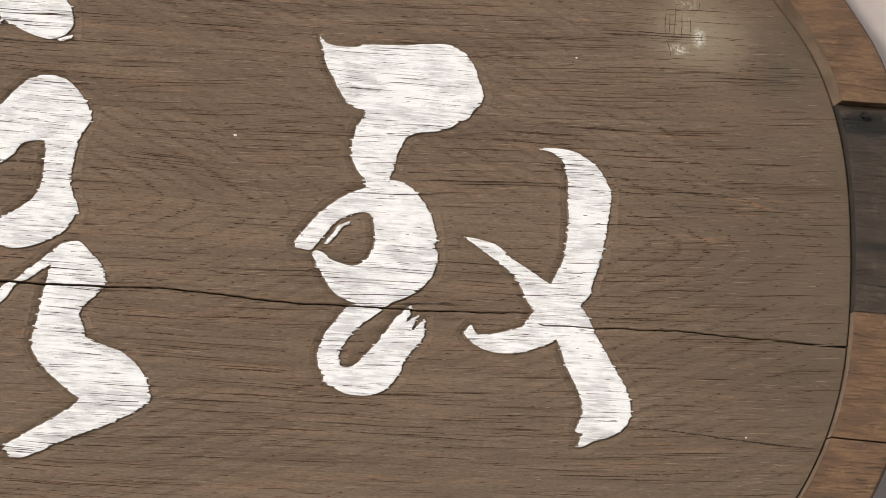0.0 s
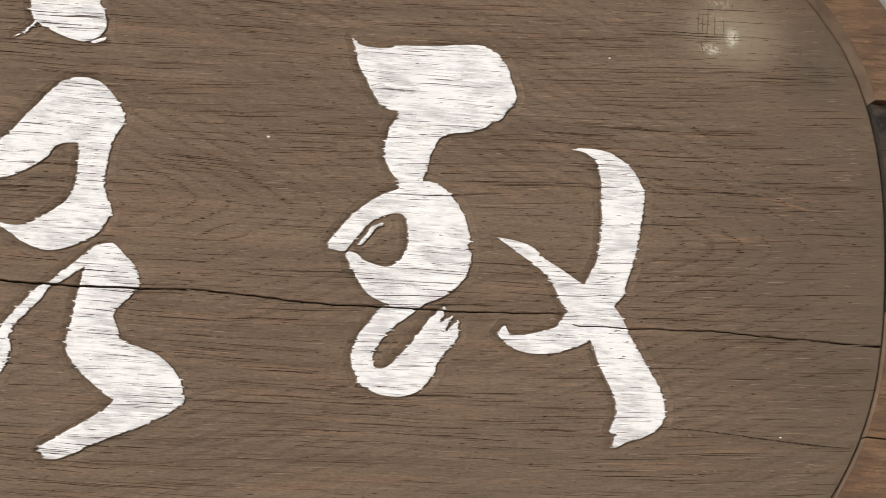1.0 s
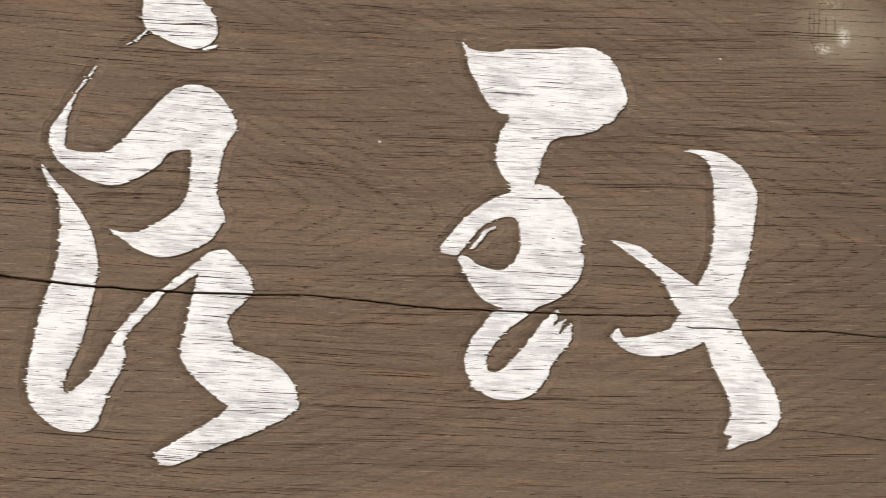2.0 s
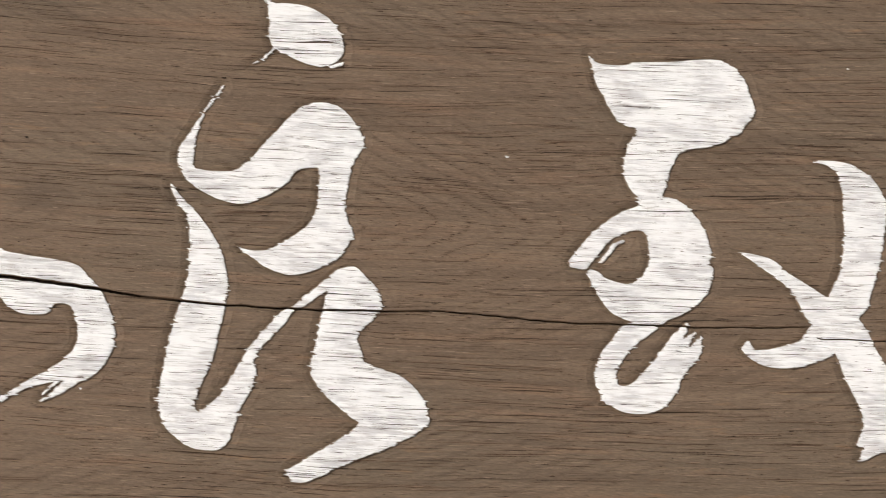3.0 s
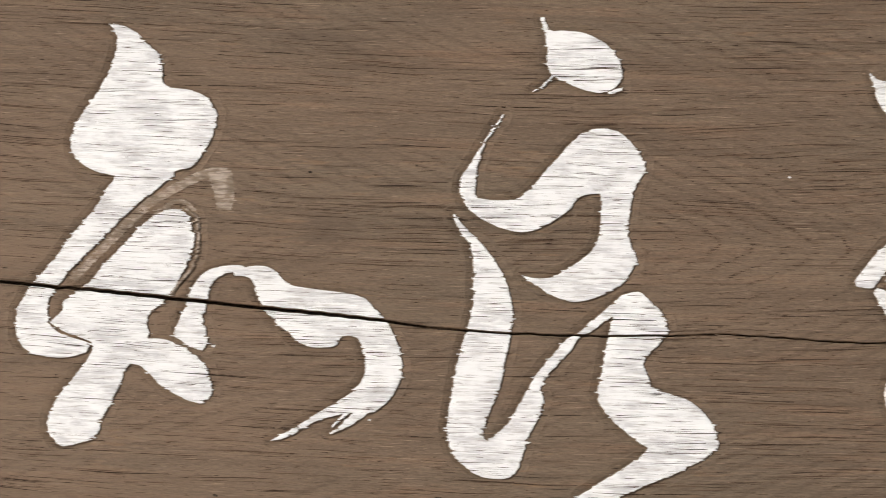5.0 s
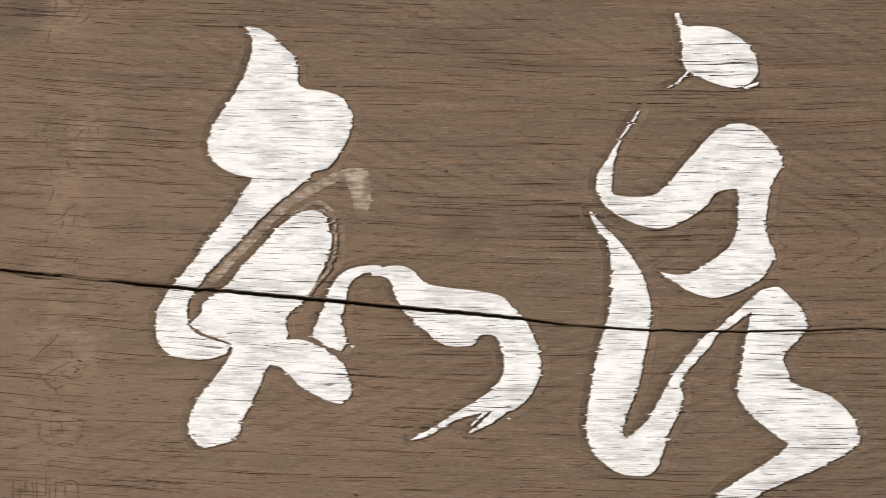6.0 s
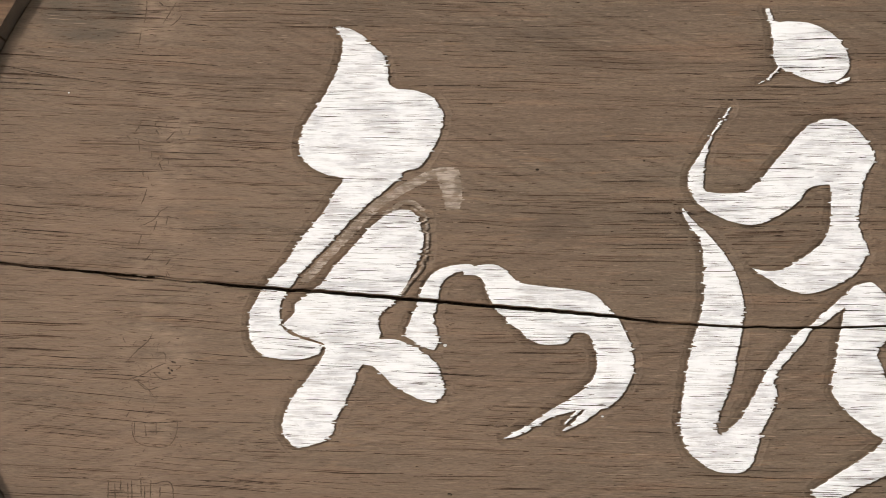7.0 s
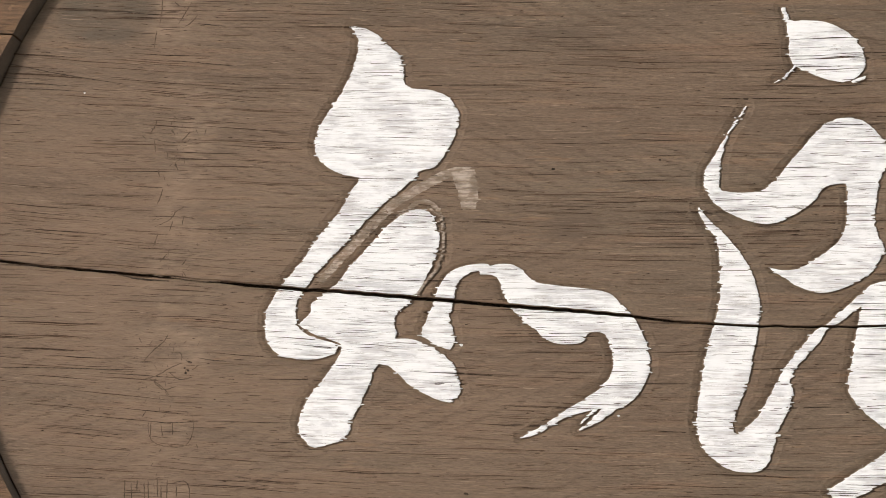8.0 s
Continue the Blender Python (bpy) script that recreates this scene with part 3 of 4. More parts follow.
brush("c_upper",
      [(26.4, -0.21), (27.3, -0.3), (28.32, -0.58), (29.36, -1.35), (30.39, -1.94), (31.24, -2.48), (31.69, -2.68), (32.44, -3.13)],
      [(26.47, -0.31), (27.16, -0.73), (28.02, -1.3), (28.88, -1.91), (29.46, -2.37), (29.93, -3.18), (30.29, -3.83), (30.75, -4.37), (32.17, -4.86)])
brush("c_lower",
      [(27, -5.48), (27.38, -6.02), (28.21, -5.92), (29.2, -5.66), (30.01, -5.29), (30.42, -4.67), (30.97, -4.11), (32.47, -3.81)],
      [(26.83, -5.6), (26.62, -6.09), (27.24, -6.64), (28.25, -7), (29.42, -7), (30.57, -6.7), (31.71, -6.19), (32.2, -5.81), (33.52, -5.08)])
brush("c_leg",
      [(30.64, -4.31), (31.34, -5.1), (32.04, -5.96), (32.29, -6.55), (32.66, -7.53), (33.23, -8.49), (33.6, -9.47), (33.69, -10.14), (33.54, -10.65), (33.39, -11.33), (33.73, -11.4), (33.58, -11.82), (33.36, -12.23)],
      [(33.48, -3.89), (34.01, -4.77), (34.37, -5.52), (35.07, -6.65), (35.78, -7.77), (36.24, -8.58), (36.57, -9.56), (36.46, -10.41), (36.04, -11.01), (35.23, -11.52), (34.41, -11.82), (33.75, -12.2)])
brush("f_wash",
      [(-19.87, 4.08), (-21.13, 4), (-22.27, 3.5), (-23.56, 2.69), (-24.69, 1.88), (-25.63, 0.83), (-26.88, -0.63), (-27.97, -2.01), (-28.75, -2.95)],
      [(-19.61, 3.53), (-21.1, 3.44), (-21.91, 3.02), (-22.88, 2.46), (-24.17, 1.61), (-25.21, 0.49), (-26.22, -0.62), (-27.31, -1.94), (-28.31, -3.11)])
brush("f_branch",
      [(-21.11, 3.51), (-20.66, 2.37), (-20.42, 1.45)],
      [(-19.72, 3.6), (-19.55, 2.73), (-19.59, 1.52)])
brush("f_rim",
      [(-24.31, 1.06), (-23.19, 1.9), (-22.37, 2.01), (-21.67, 1.43), (-21.36, 0.3)],
      [(-24.17, 0.92), (-23.08, 1.69), (-22.45, 1.77), (-21.87, 1.29), (-21.52, 0.3)])

# ---- how far each place of the head lies from the painted strokes ----
CELL_X, CELL_Z = 0.0006, 0.00035
X0, X1, Z0, Z1 = -0.40, 0.42, -0.19, 0.19
GX = np.arange(X0, X1, CELL_X)
GZ = np.arange(Z0, Z1, CELL_Z)
FAR = 0.02


def chance(k, seed):
    """An even random number for each whole number k."""
    r = np.sin(k * 12.9898 + seed * 78.233) * 43758.5453
    return r - np.floor(r)


def ragged(x, z):
    """Bristles and pores pull the edge of the paint along the grain, now out, now in, row by row."""
    tilt = z + 0.012 * x
    side = np.floor(x / 0.014)
    rows = np.floor(tilt / 0.0007) + side * 517
    wide = np.floor(tilt / 0.0024) + side * 131
    spike = chance(rows, 1)
    return x + (chance(rows, 2) - 0.5) * 0.0006 + (chance(wide, 3) - 0.5) * 0.0008 + np.where(spike > 0.93, 0.0022, np.where(spike < 0.07, -0.0022, 0)) * chance(rows, 4)


def distance(poly):
    """Signed distance to a stroke on the lattice, within its own neighbourhood; FAR elsewhere."""
    field = np.full((len(GZ), len(GX)), FAR)
    lo, hi = poly.min(0) - 0.01, poly.max(0) + 0.01
    ix = np.where((GX >= lo[0]) & (GX <= hi[0]))[0]
    iz = np.where((GZ >= lo[1]) & (GZ <= hi[1]))[0]
    xs, zs = np.meshgrid(GX[ix], GZ[iz])
    xs = ragged(xs, zs)
    best = np.full(xs.shape, 1.0)
    inside = np.zeros(xs.shape, bool)
    for (ax, az), (bx, bz) in zip(poly, np.roll(poly, -1, 0)):
        dx, dz = bx - ax, bz - az
        length = dx * dx + dz * dz
        if length < 1e-14:
            continue
        t = np.clip(((xs - ax) * dx + (zs - az) * dz) / length, 0, 1)
        best = np.minimum(best, (xs - ax - t * dx) ** 2 + (zs - az - t * dz) ** 2)
        if abs(dz) > 1e-12:
            cross = ((az > zs) != (bz > zs)) & (xs < dx * (zs - az) / dz + ax)
            inside ^= cross
    d = np.sqrt(best)
    field[np.ix_(iz, ix)] = np.minimum(np.where(inside, -d, d), FAR)
    return field


FIELDS = {name: distance(poly) for name, poly in STROKES.items()}
LETTERS = np.minimum.reduce([f for name, f in FIELDS.items() if not name.startswith("f_")])


def sample(field, x, z):
    i = np.clip((x - X0) / CELL_X, 0, len(GX) - 1.001)
    j = np.clip((z - Z0) / CELL_Z, 0, len(GZ) - 1.001)
    a, b = i.astype(int), j.astype(int)
    u, v = i - a, j - b
    return (field[b, a] * (1 - u) + field[b, a + 1] * u) * (1 - v) + (field[b + 1, a] * (1 - u) + field[b + 1, a + 1] * u) * v


def groove(x, z):
    """How deep the shallow cut round the letters goes."""
    d = sample(LETTERS, x, z)
    return np.interp(d, [-0.0005, 0.0002, 0.0007, 0.0014, 0.0024, 0.004, 0.0047, 0.0056, 0.007], [0, 0.0007, 0.0016, 0.0007, 0.0003, 0.0002, -0.0004, -0.0001, 0])


def swell(x, z):
    """Slight unevenness of the planed board."""
    return 0.0004 * np.sin(x * 17 + 1) * np.sin(z * 31) + 0.0003 * np.sin(x * 5 - z * 40)


def head_board(upper):
    """One of the two boards of the head: rows follow the crack, columns run from rim to rim."""
    far = HALF_H - 0.002
    reach = 0.225 if upper else 0.14
    gaps = np.concatenate([np.arange(0, reach, 0.0007), np.linspace(reach, 0.46, 36)])
    cols = np.linspace(-1, 1, 1400)
    verts, rows = [], []
    for k, g in enumerate(gaps):
        base = -0.045 + (g if upper else -g)
        if abs(base) > far:
            break
        left, right = -edge(base, -1), edge(base, 1)
        x = (left + right) / 2 + cols * (right - left) / 2
        fade = max(0.0, 1 - g / 0.15)
        z = base + (crack_mid(x) + 0.045) * fade + (crack_half(x) if upper else -crack_half(x)) * fade
        # the ends of the row keep to the rim
        for again in range(2):
            lo, hi = -edge(z[0], -1), edge(z[-1], 1)
            x = np.interp(cols, [-1, 1], [lo, hi])
            z = base + (crack_mid(x) + 0.045) * fade + (crack_half(x) if upper else -crack_half(x)) * fade
        y = groove(x, z) + swell(x, z)
        if k == 0:
            rows.append(np.stack([x, np.full_like(x, 0.022), z], 1))
            lip = np.minimum(1.0, crack_half(x) / 0.0003)
            rows.append(np.stack([x, y + 0.0012 * lip, z], 1))
            z = z + (0.0002 if upper else -0.0002) * lip
        rows.append(np.stack([x, y, z], 1))
    n, m = len(rows), len(cols)
    rows = np.array(rows)
    # the rim turns back into the groove of the staves
    skirt_l, skirt_r = rows[:, :1].copy(), rows[:, -1:].copy()
    skirt_l[:, :, 1], skirt_r[:, :, 1] = 0.022, 0.022
    rows = np.concatenate([skirt_l, rows, skirt_r], 1)
    m += 2
    idx = np.arange(n * m).reshape(n, m)
    a, b, c, d = idx[:-1, :-1], idx[:-1, 1:], idx[1:, 1:], idx[1:, :-1]
    quads = np.stack([a, b, c, d] if upper else [a, d, c, b], -1).reshape(-1, 4)
    me = bpy.data.meshes.new("head_board")
    me.vertices.add(n * m)
    me.vertices.foreach_set("co", rows.reshape(-1))
    me.loops.add(len(quads) * 4)
    me.loops.foreach_set("vertex_index", quads.reshape(-1).astype(np.int32))
    me.polygons.add(len(quads))
    me.polygons.foreach_set("loop_start", np.arange(0, len(quads) * 4, 4, dtype=np.int32))
    me.update(calc_edges=True)
    me.validate()
    me.materials.append(OAK)
    me.materials.append(CHECK)
    for p in me.polygons[:m - 1]:  # the torn walls of the crack: its inner shade put in as near-black colour
        p.material_index = 1
    ob = new("head_board", me)
    ob.parent = cask
    ob["label"] = "weathered grey-brown oak board with dark pores"
    return ob


head_board(True)
head_board(False)

# a plain backing closes the cask end behind the crack
ring = [(HALF_W * 1.02 * math.cos(a), HALF_H * 1.02 * math.sin(a)) for a in np.linspace(0, 2 * math.pi, 96, endpoint=False)]
back_v = [(x, y, z) for y in (0.024, 0.034) for x, z in ring]
back_f = [tuple(range(96)), tuple(range(191, 95, -1))] + [(k, k + 96, (k + 1) % 96 + 96, (k + 1) % 96) for k in range(96)]
part("backing", back_v, back_f, SMOKED, cask, "dark unlit backing behind the head boards")


def paint(name, field, material, parent, label="", rise=0.00035):
    """A film of paint where the field is below zero, cut along its outline, open over the crack."""
    xs, zs = np.meshgrid(GX, GZ)
    gap = crack_half(GX)[None, :] * 1.35 - np.abs(zs - crack_mid(GX)[None, :])
    f = np.maximum(field, gap)
    neg = f < 0
    block = neg[:-1, :-1] | neg[1:, :-1] | neg[:-1, 1:] | neg[1:, 1:]
    verts, faces, made = [], [], {}

    def corner(j, i):
        if (j, i) not in made:
            made[j, i] = len(verts)
            verts.append((GX[i], GZ[j]))
        return made[j, i]

    def cut(j, i, q, p):
        key = (j, i, q, p) if (j, i) < (q, p) else (q, p, j, i)
        if key not in made:
            t = f[j, i] / (f[j, i] - f[q, p])
            made[key] = len(verts)
            verts.append((GX[i] + t * (GX[p] - GX[i]), GZ[j] + t * (GZ[q] - GZ[j])))
        return made[key]

    for j, i in zip(*np.where(block)):
        loop = ((j, i), (j, i + 1), (j + 1, i + 1), (j + 1, i))
        face = []
        for k in range(4):
            (a, b), (c, d) = loop[k], loop[(k + 1) % 4]
            if neg[a, b]:
                face.append(corner(a, b))
            if neg[a, b] != neg[c, d]:
                face.append(cut(a, b, c, d))
        if len(face) > 2:
            faces.append(face)
    v = np.array(verts)
    y = groove(v[:, 0], v[:, 1]) * 0.5 + swell(v[:, 0], v[:, 1]) - rise
    return part(name, np.stack([v[:, 0], y, v[:, 1]], 1).tolist(), faces, material, parent, label)


def union(*names):
    return np.minimum.reduce([FIELDS[k] for k in names])


LOOK = "white brushed cursive character with bare streaks along the grain"
first = paint("painted_character", union("a_blob", "a_down", "a_body", "a_leg", "a_foot"), PAINT, cask, LOOK)
paint("brush_stroke", FIELDS["a_rim"], WASH, first, "worn thin rim of an older stroke")
paint("brush_stroke", union("t_tick", "t_main", "t_tail", "t_hair", "t_wisp"), PAINT, first)
paint("faded_stroke", union("f_wash", "f_branch", "f_rim"), WASH, first, "faded brownish trace of an older stroke", 0.0002)
second = paint("painted_character", union("b_left", "b_rise", "b_right", "b_tail"), PAINT, cask, LOOK)
paint("brush_stroke", union("b_curl", "b_drop"), PAINT, second)
paint("brush_stroke", union("dot", "dot_tick", "dot_hair"), PAINT, second)
third = paint("painted_character", union("c_top", "c_ring", "c_hook"), PAINT, cask, LOOK)
paint("brush_stroke", FIELDS["c_sliver"], PAINT, third)
paint("brush_stroke", union("c_arm", "c_upper", "c_lower", "c_leg"), PAINT, third)


# ---- the staves round the head ----
def rim_point(a, out):
    """A place out from the head's rim, at the angle a; the joints beside the head lie level."""
    high = HALF_H + out
    z = high * math.sin(a) * (1 - out / high * math.cos(a) ** 2)
    side = 1 if math.cos(a) > 0 else -1
    inner = HALF_H * math.sin(a)
    plain = HALF_W * math.sqrt(max(0.0, 1 - (inner / HALF_H) ** 2))
    x = (HALF_W + out) * math.sqrt(max(0.0, 1 - (z / high) ** 2)) + edge(inner, side) - plain
    return Vector((side * x, z))


def stave(a0, a1, material, thick, label):
    """A stave's end: an upright inner wall, a bevel, the end face, the outside, down to the wall."""
    bevel = 0.0032
    # the head sits nearly flush low on the one side
    low = max(0.0, math.cos(a0)) ** 0.3 * min(1.0, max(0.0, (0.25 - math.sin(a0)) / 0.3))
    proud = CHIME * (1 - 0.62 * low)
    bevel = bevel * (1 - 0.4 * low)
    profile = ((0.0009, DEEP), (0.0009, 0.001), (bevel, -proud), (thick - 0.002, -proud - 0.0003), (thick, -proud + 0.002), (thick + 0.001, DEEP))
    steps = 12
    verts, faces = [], []
    m = len(profile)
    for k in range(steps + 1):
        a = a0 + (a1 - a0) * k / steps
        tuck = 0.001 if k in (0, steps) else 0.0
        for out, y in profile:
            p = rim_point(a, out)
            verts.append((p.x, y + (tuck if y < 0 else 0), p.y))
    for k in range(steps):
        for j in range(m):
            b = (j + 1) % m
            faces.append((k * m + j, k * m + b, (k + 1) * m + b, (k + 1) * m + j))
    faces += [tuple(range(m)), tuple(range(steps * m + m - 1, steps * m - 1, -1))]
    ob = part("stave", verts, faces, material, cask, label)
    ob.data.materials.append(SOOT if material is SMOKED else WALL_OF_STAVE)
    for p in ob.data.polygons:
        if len(p.vertices) == 4 and p.index % m == 1:
            p.material_index = 1
    return ob


joints = [math.asin(z / HALF_H) for z in (-0.197, -0.105, -0.0275, 0.1003, 0.208)]
rest = 23
span = (2 * math.pi + joints[0] - joints[-1]) / rest
angles = joints + [joints[-1] + span * k for k in range(1, rest)]
for k, a in enumerate(angles):
    after = angles[k + 1] if k + 1 < len(angles) else angles[0] + 2 * math.pi
    smoked = k == 2
    stave(a + (0.0005 if k in (2, 3) else 0.0014), after - (0.0005 if k in (1, 2) else 0.0014), SMOKED if smoked else STAVE, 0.039 if k < 2 else 0.0365 if k < 4 else 0.031 + 0.002 * math.sin(k * 2.3), "smoke-blackened oak stave end" if smoked else "red-brown oak stave end")


# ---- open pores and slits of the oak ----
DICE = np.random.default_rng(41)


def patchy(x, z, seed, wide, tall):
    """Smooth chance values between 0 and 1 over the head."""
    dice = np.random.default_rng(seed)
    total = np.zeros_like(x)
    for k in range(9):
        a, b, c = dice.uniform(-1, 1), dice.uniform(-1, 1), dice.uniform(0, 6.3)
        total += np.sin(2 * math.pi * (a * x / wide + b * z / tall) + c)
    return np.clip(0.5 + total / 6, 0, 1)


def along(x, base):
    """The height at x of the fibre that starts from the level base."""
    z = base + BOW * (x - LOWEST) ** 2 + 0.0012 * np.sin(x * 21 + base * 60) + 0.0002 * np.sin(x * 130 + base * 45)
    for kx, kz, r, a in KNOTS:
        u, v = (x - kx) / (1.6 * r), (z - kz) / r
        z = z + a * 1.6 * v * np.exp(-(u * u + v * v) * 2.2)
    return z


def slits(name, label, x, z, length, half, seed, material=SLIT, shown=0.28):
    """Many thin tapering slits along the fibres, joined; those filled by the paint are left out."""
    dice = np.random.default_rng(seed)
    rim = (x / (HALF_W - 0.004)) ** 2 + (z / (HALF_H - 0.004)) ** 2 < 0.985
    kept = rim & ((sample(LETTERS, x, z) > 0) | (dice.random(len(x)) < shown) | (abs(x) > 0.4) | (abs(z) > 0.185))
    x, z, length, half = x[kept], z[kept], length[kept], half[kept]
    base = z - (along(x, z) - z)
    t = np.array([-1, -0.55, -0.1, 0.35, 0.75, 1.0])
    wide = np.array([0.12, 0.75, 1.0, 0.85, 0.5, 0.1])
    m, n = len(x), len(t)
    px = x[:, None] + t * length[:, None] / 2
    pz = along(px, np.repeat(base[:, None], n, 1)) + dice.normal(0, 0.00005, (m, n))
    w = half[:, None] * wide * dice.uniform(0.7, 1.25, (m, n))
    lift = dice.uniform(0, 0.00006, m)[:, None]
    flat = []
    for s in (-1, 1):
        qz = pz + s * w
        cut = groove(px, qz) * (abs(px) < 0.4)
        film = np.minimum(cut, np.where(sample(LETTERS, px, qz) < 0.001, cut * 0.5 - 0.00035, cut))
        flat.append(np.stack([px, film + swell(px, qz) - 0.00012 - lift, qz], -1))
    co = np.stack(flat, 2).reshape(-1, 3)
    k = (np.arange(m)[:, None] * n + np.arange(n - 1)[None, :]).reshape(-1) * 2
    quads = np.stack([k, k + 2, k + 3, k + 1], 1)
    ob = part(name, co.tolist(), quads.tolist(), material, cask, label)
    ob["kind"] = "stuff"
    return ob


def scatter(count):
    x, z = DICE.uniform(-HALF_W, HALF_W, count), DICE.uniform(-HALF_H, HALF_H, count)
    return x, z


# long slits, evenly strewn
x, z = scatter(12500)
keep = DICE.random(len(x)) < 0.25 + 0.75 * patchy(x, z, 5, 0.25, 0.07)
x, z = x[keep], z[keep]
size = 0.007 + 0.055 * DICE.random(len(x)) ** 2.2
slits("slit_grain", "long dark slits along the grain of the oak", x, z, size, 0.00006 + 0.0026 * (size - 0.007) + 0.0001 * DICE.random(len(x)) ** 2, 1)
# where the wood opened under the paint
x, z = DICE.uniform(-0.32, 0.37, 5500), DICE.uniform(-0.156, 0.142, 5500)
keep = (sample(LETTERS, x, z) < -0.0006) & (DICE.random(len(x)) < 0.3 + 0.7 * patchy(x, z, 31, 0.07, 0.03))
x, z = x[keep], z[keep]
slits("paint_crazing", "thin dark slits that split the white paint", x, z, 0.004 + 0.032 * DICE.random(len(x)) ** 1.8, 0.00005 + 0.00013 * DICE.random(len(x)) ** 2.5, 5, SLIT, 1.0)
# shorter ones, in drifts
x, z = scatter(24000)
dense = np.exp(-((x + 0.425) / 0.03) ** 4 - ((z - 0.135) / 0.022) ** 4)
keep = DICE.random(len(x)) < 0.05 + 0.6 * patchy(x, z, 8, 0.12, 0.03) ** 2 + 0.8 * dense
x, z = x[keep], z[keep]
slits("pore_grain", "short fine dark pores of the oak", x, z, 0.0025 + 0.007 * DICE.random(len(x)) ** 2, 0.00006 + 0.00011 * DICE.random(len(x)) ** 2, 2)
# pale slivers along the grain: highlights on the slits' lower lips, given as colour
x, z = scatter(15000)
keep = DICE.random(len(x)) < 0.2 + 0.8 * patchy(x, z, 21, 0.2, 0.04)
x, z = x[keep], z[keep]
slits("lit_lip", "pale oak-coloured slivers painted as lit lips of the slits", x, z, 0.003 + 0.016 * DICE.random(len(x)) ** 2, 0.00007 + 0.00013 * DICE.random(len(x)) ** 2, 4, LIT_LIP, 0.0)
# chains of flecks where the year rings come out, in nested tongues
flecks = []
for k in range(-14, 70):
    apex = (math.pi / 2 + 2 * math.pi * k) / 330 - 0.0139
    for level in np.arange(-0.36, 0.36, 0.0009):
        at = apex - 2.2 * (math.sqrt(level * level + 0.00004) - 0.0063)
        if abs(at) < 0.49:
            flecks.append((at + 0.002 * math.sin(level * 190 + apex * 70) + DICE.normal(0, 0.0008), level + 0.004 + DICE.normal(0, 0.0003)))
x, z = np.array(flecks).T
near = 0.08 + 0.9 * np.exp(-((x - 0.11) / 0.085) ** 2 - ((z - 0.005) / 0.05) ** 2) + 0.9 * np.exp(-((x - 0.385) / 0.08) ** 2 - ((z - 0.0) / 0.07) ** 2)
keep = DICE.random(len(x)) < near * (0.35 + 0.9 * patchy(x, z, 12, 0.06, 0.03))
x, z = x[keep], z[keep]
slits("ring_grain", "chains of short dark flecks along the year rings", x, z, 0.002 + 0.0042 * DICE.random(len(x)) ** 2, 0.0001 + 0.00014 * DICE.random(len(x)), 3, SLIT, 0.15)


# ---- checks and worn incised marks in the boards ----
def scores(name, material, label, lines, half):
    """Thin open scores, tapering to both ends, each its own part; lines in centimetres from the head's middle."""
    for line in lines:
        p = spline(line, 5) / 100 if len(line) > 2 else np.linspace(line[0], line[1], 8) / 100
        p = p + np.stack([0.00012 * np.sin(p[:, 1] * 2100), 0.00012 * np.sin(p[:, 0] * 1700)], 1)
        way = np.gradient(p, axis=0)
        way /= np.linalg.norm(way, axis=1)[:, None] + 1e-12
        n = len(p)
        verts = []
        for k in range(n):
            w = half * math.sin(math.pi * (k + 0.5) / n) ** 0.5
            for s in (-1, 1):
                x, z = p[k, 0] - s * w * way[k, 1], p[k, 1] + s * w * way[k, 0]
                y = float(groove(np.array([x]), np.array([z]))[0] + swell(x, z)) - 0.0002
                verts.append((x, y, z))
        faces = [(2 * k, 2 * k + 2, 2 * k + 3, 2 * k + 1) for k in range(n - 1)]
        part(name, verts, faces, material, cask, label)


def fleck(x, z, r):
    """A drop of stray paint."""
    ring = [(x + r * (1 + 0.3 * math.sin(3 * a + x)) * math.cos(a), z + 0.7 * r * math.sin(a)) for a in np.linspace(0, 2 * math.pi, 9, endpoint=False)]
    verts = [(p, float(swell(p, q)) - 0.0003, q) for p, q in ring] + [(x, float(swell(x, z)) - 0.0007, z)]
    part("paint_fleck", verts, [(k, (k + 1) % 9, 9) for k in range(9)], PAINT, cask, "tiny stray fleck of white paint")


scores("drying_check", CHECK, "fine dark drying check", [
    [(29.98, -4.47), (32.15, -4.32), (34.33, -4.19)],
    [(29.91, -5.23), (30.68, -5.23), (31.68, -5.18)]], 0.00025)
scores("drying_check", CHECK, "fine dark drying check", [
    [(34.87, -10.78), (39.38, -10.84), (43.76, -11.09), (47.82, -11.2)],
    [(41.5, -10.95), (44.5, -11.1), (47.7, -11.19)]], 0.00035)
scores("drying_check", CHECK, "fine dark drying check", [
    [(17.58, -7.25), (20.02, -7.1), (24.27, -6.7)],
    [(22.19, -4.62), (24, -4.49), (25.81, -4.3)]], 0.0003)
scores("drying_check", CHECK, "fine dark drying check", [
    [(-48.13, 10.32), (-44.89, 9.69), (-41.05, 9.1)],
    [(-48.58, 9.2), (-46.57, 9.1), (-44.13, 8.94)],
    [(-47.1, -8.45), (-43.06, -8.45), (-38.04, -8.5)],
    [(-35.43, -7.71), (-34.59, -7.83), (-33.76, -7.88)]], 0.00025)
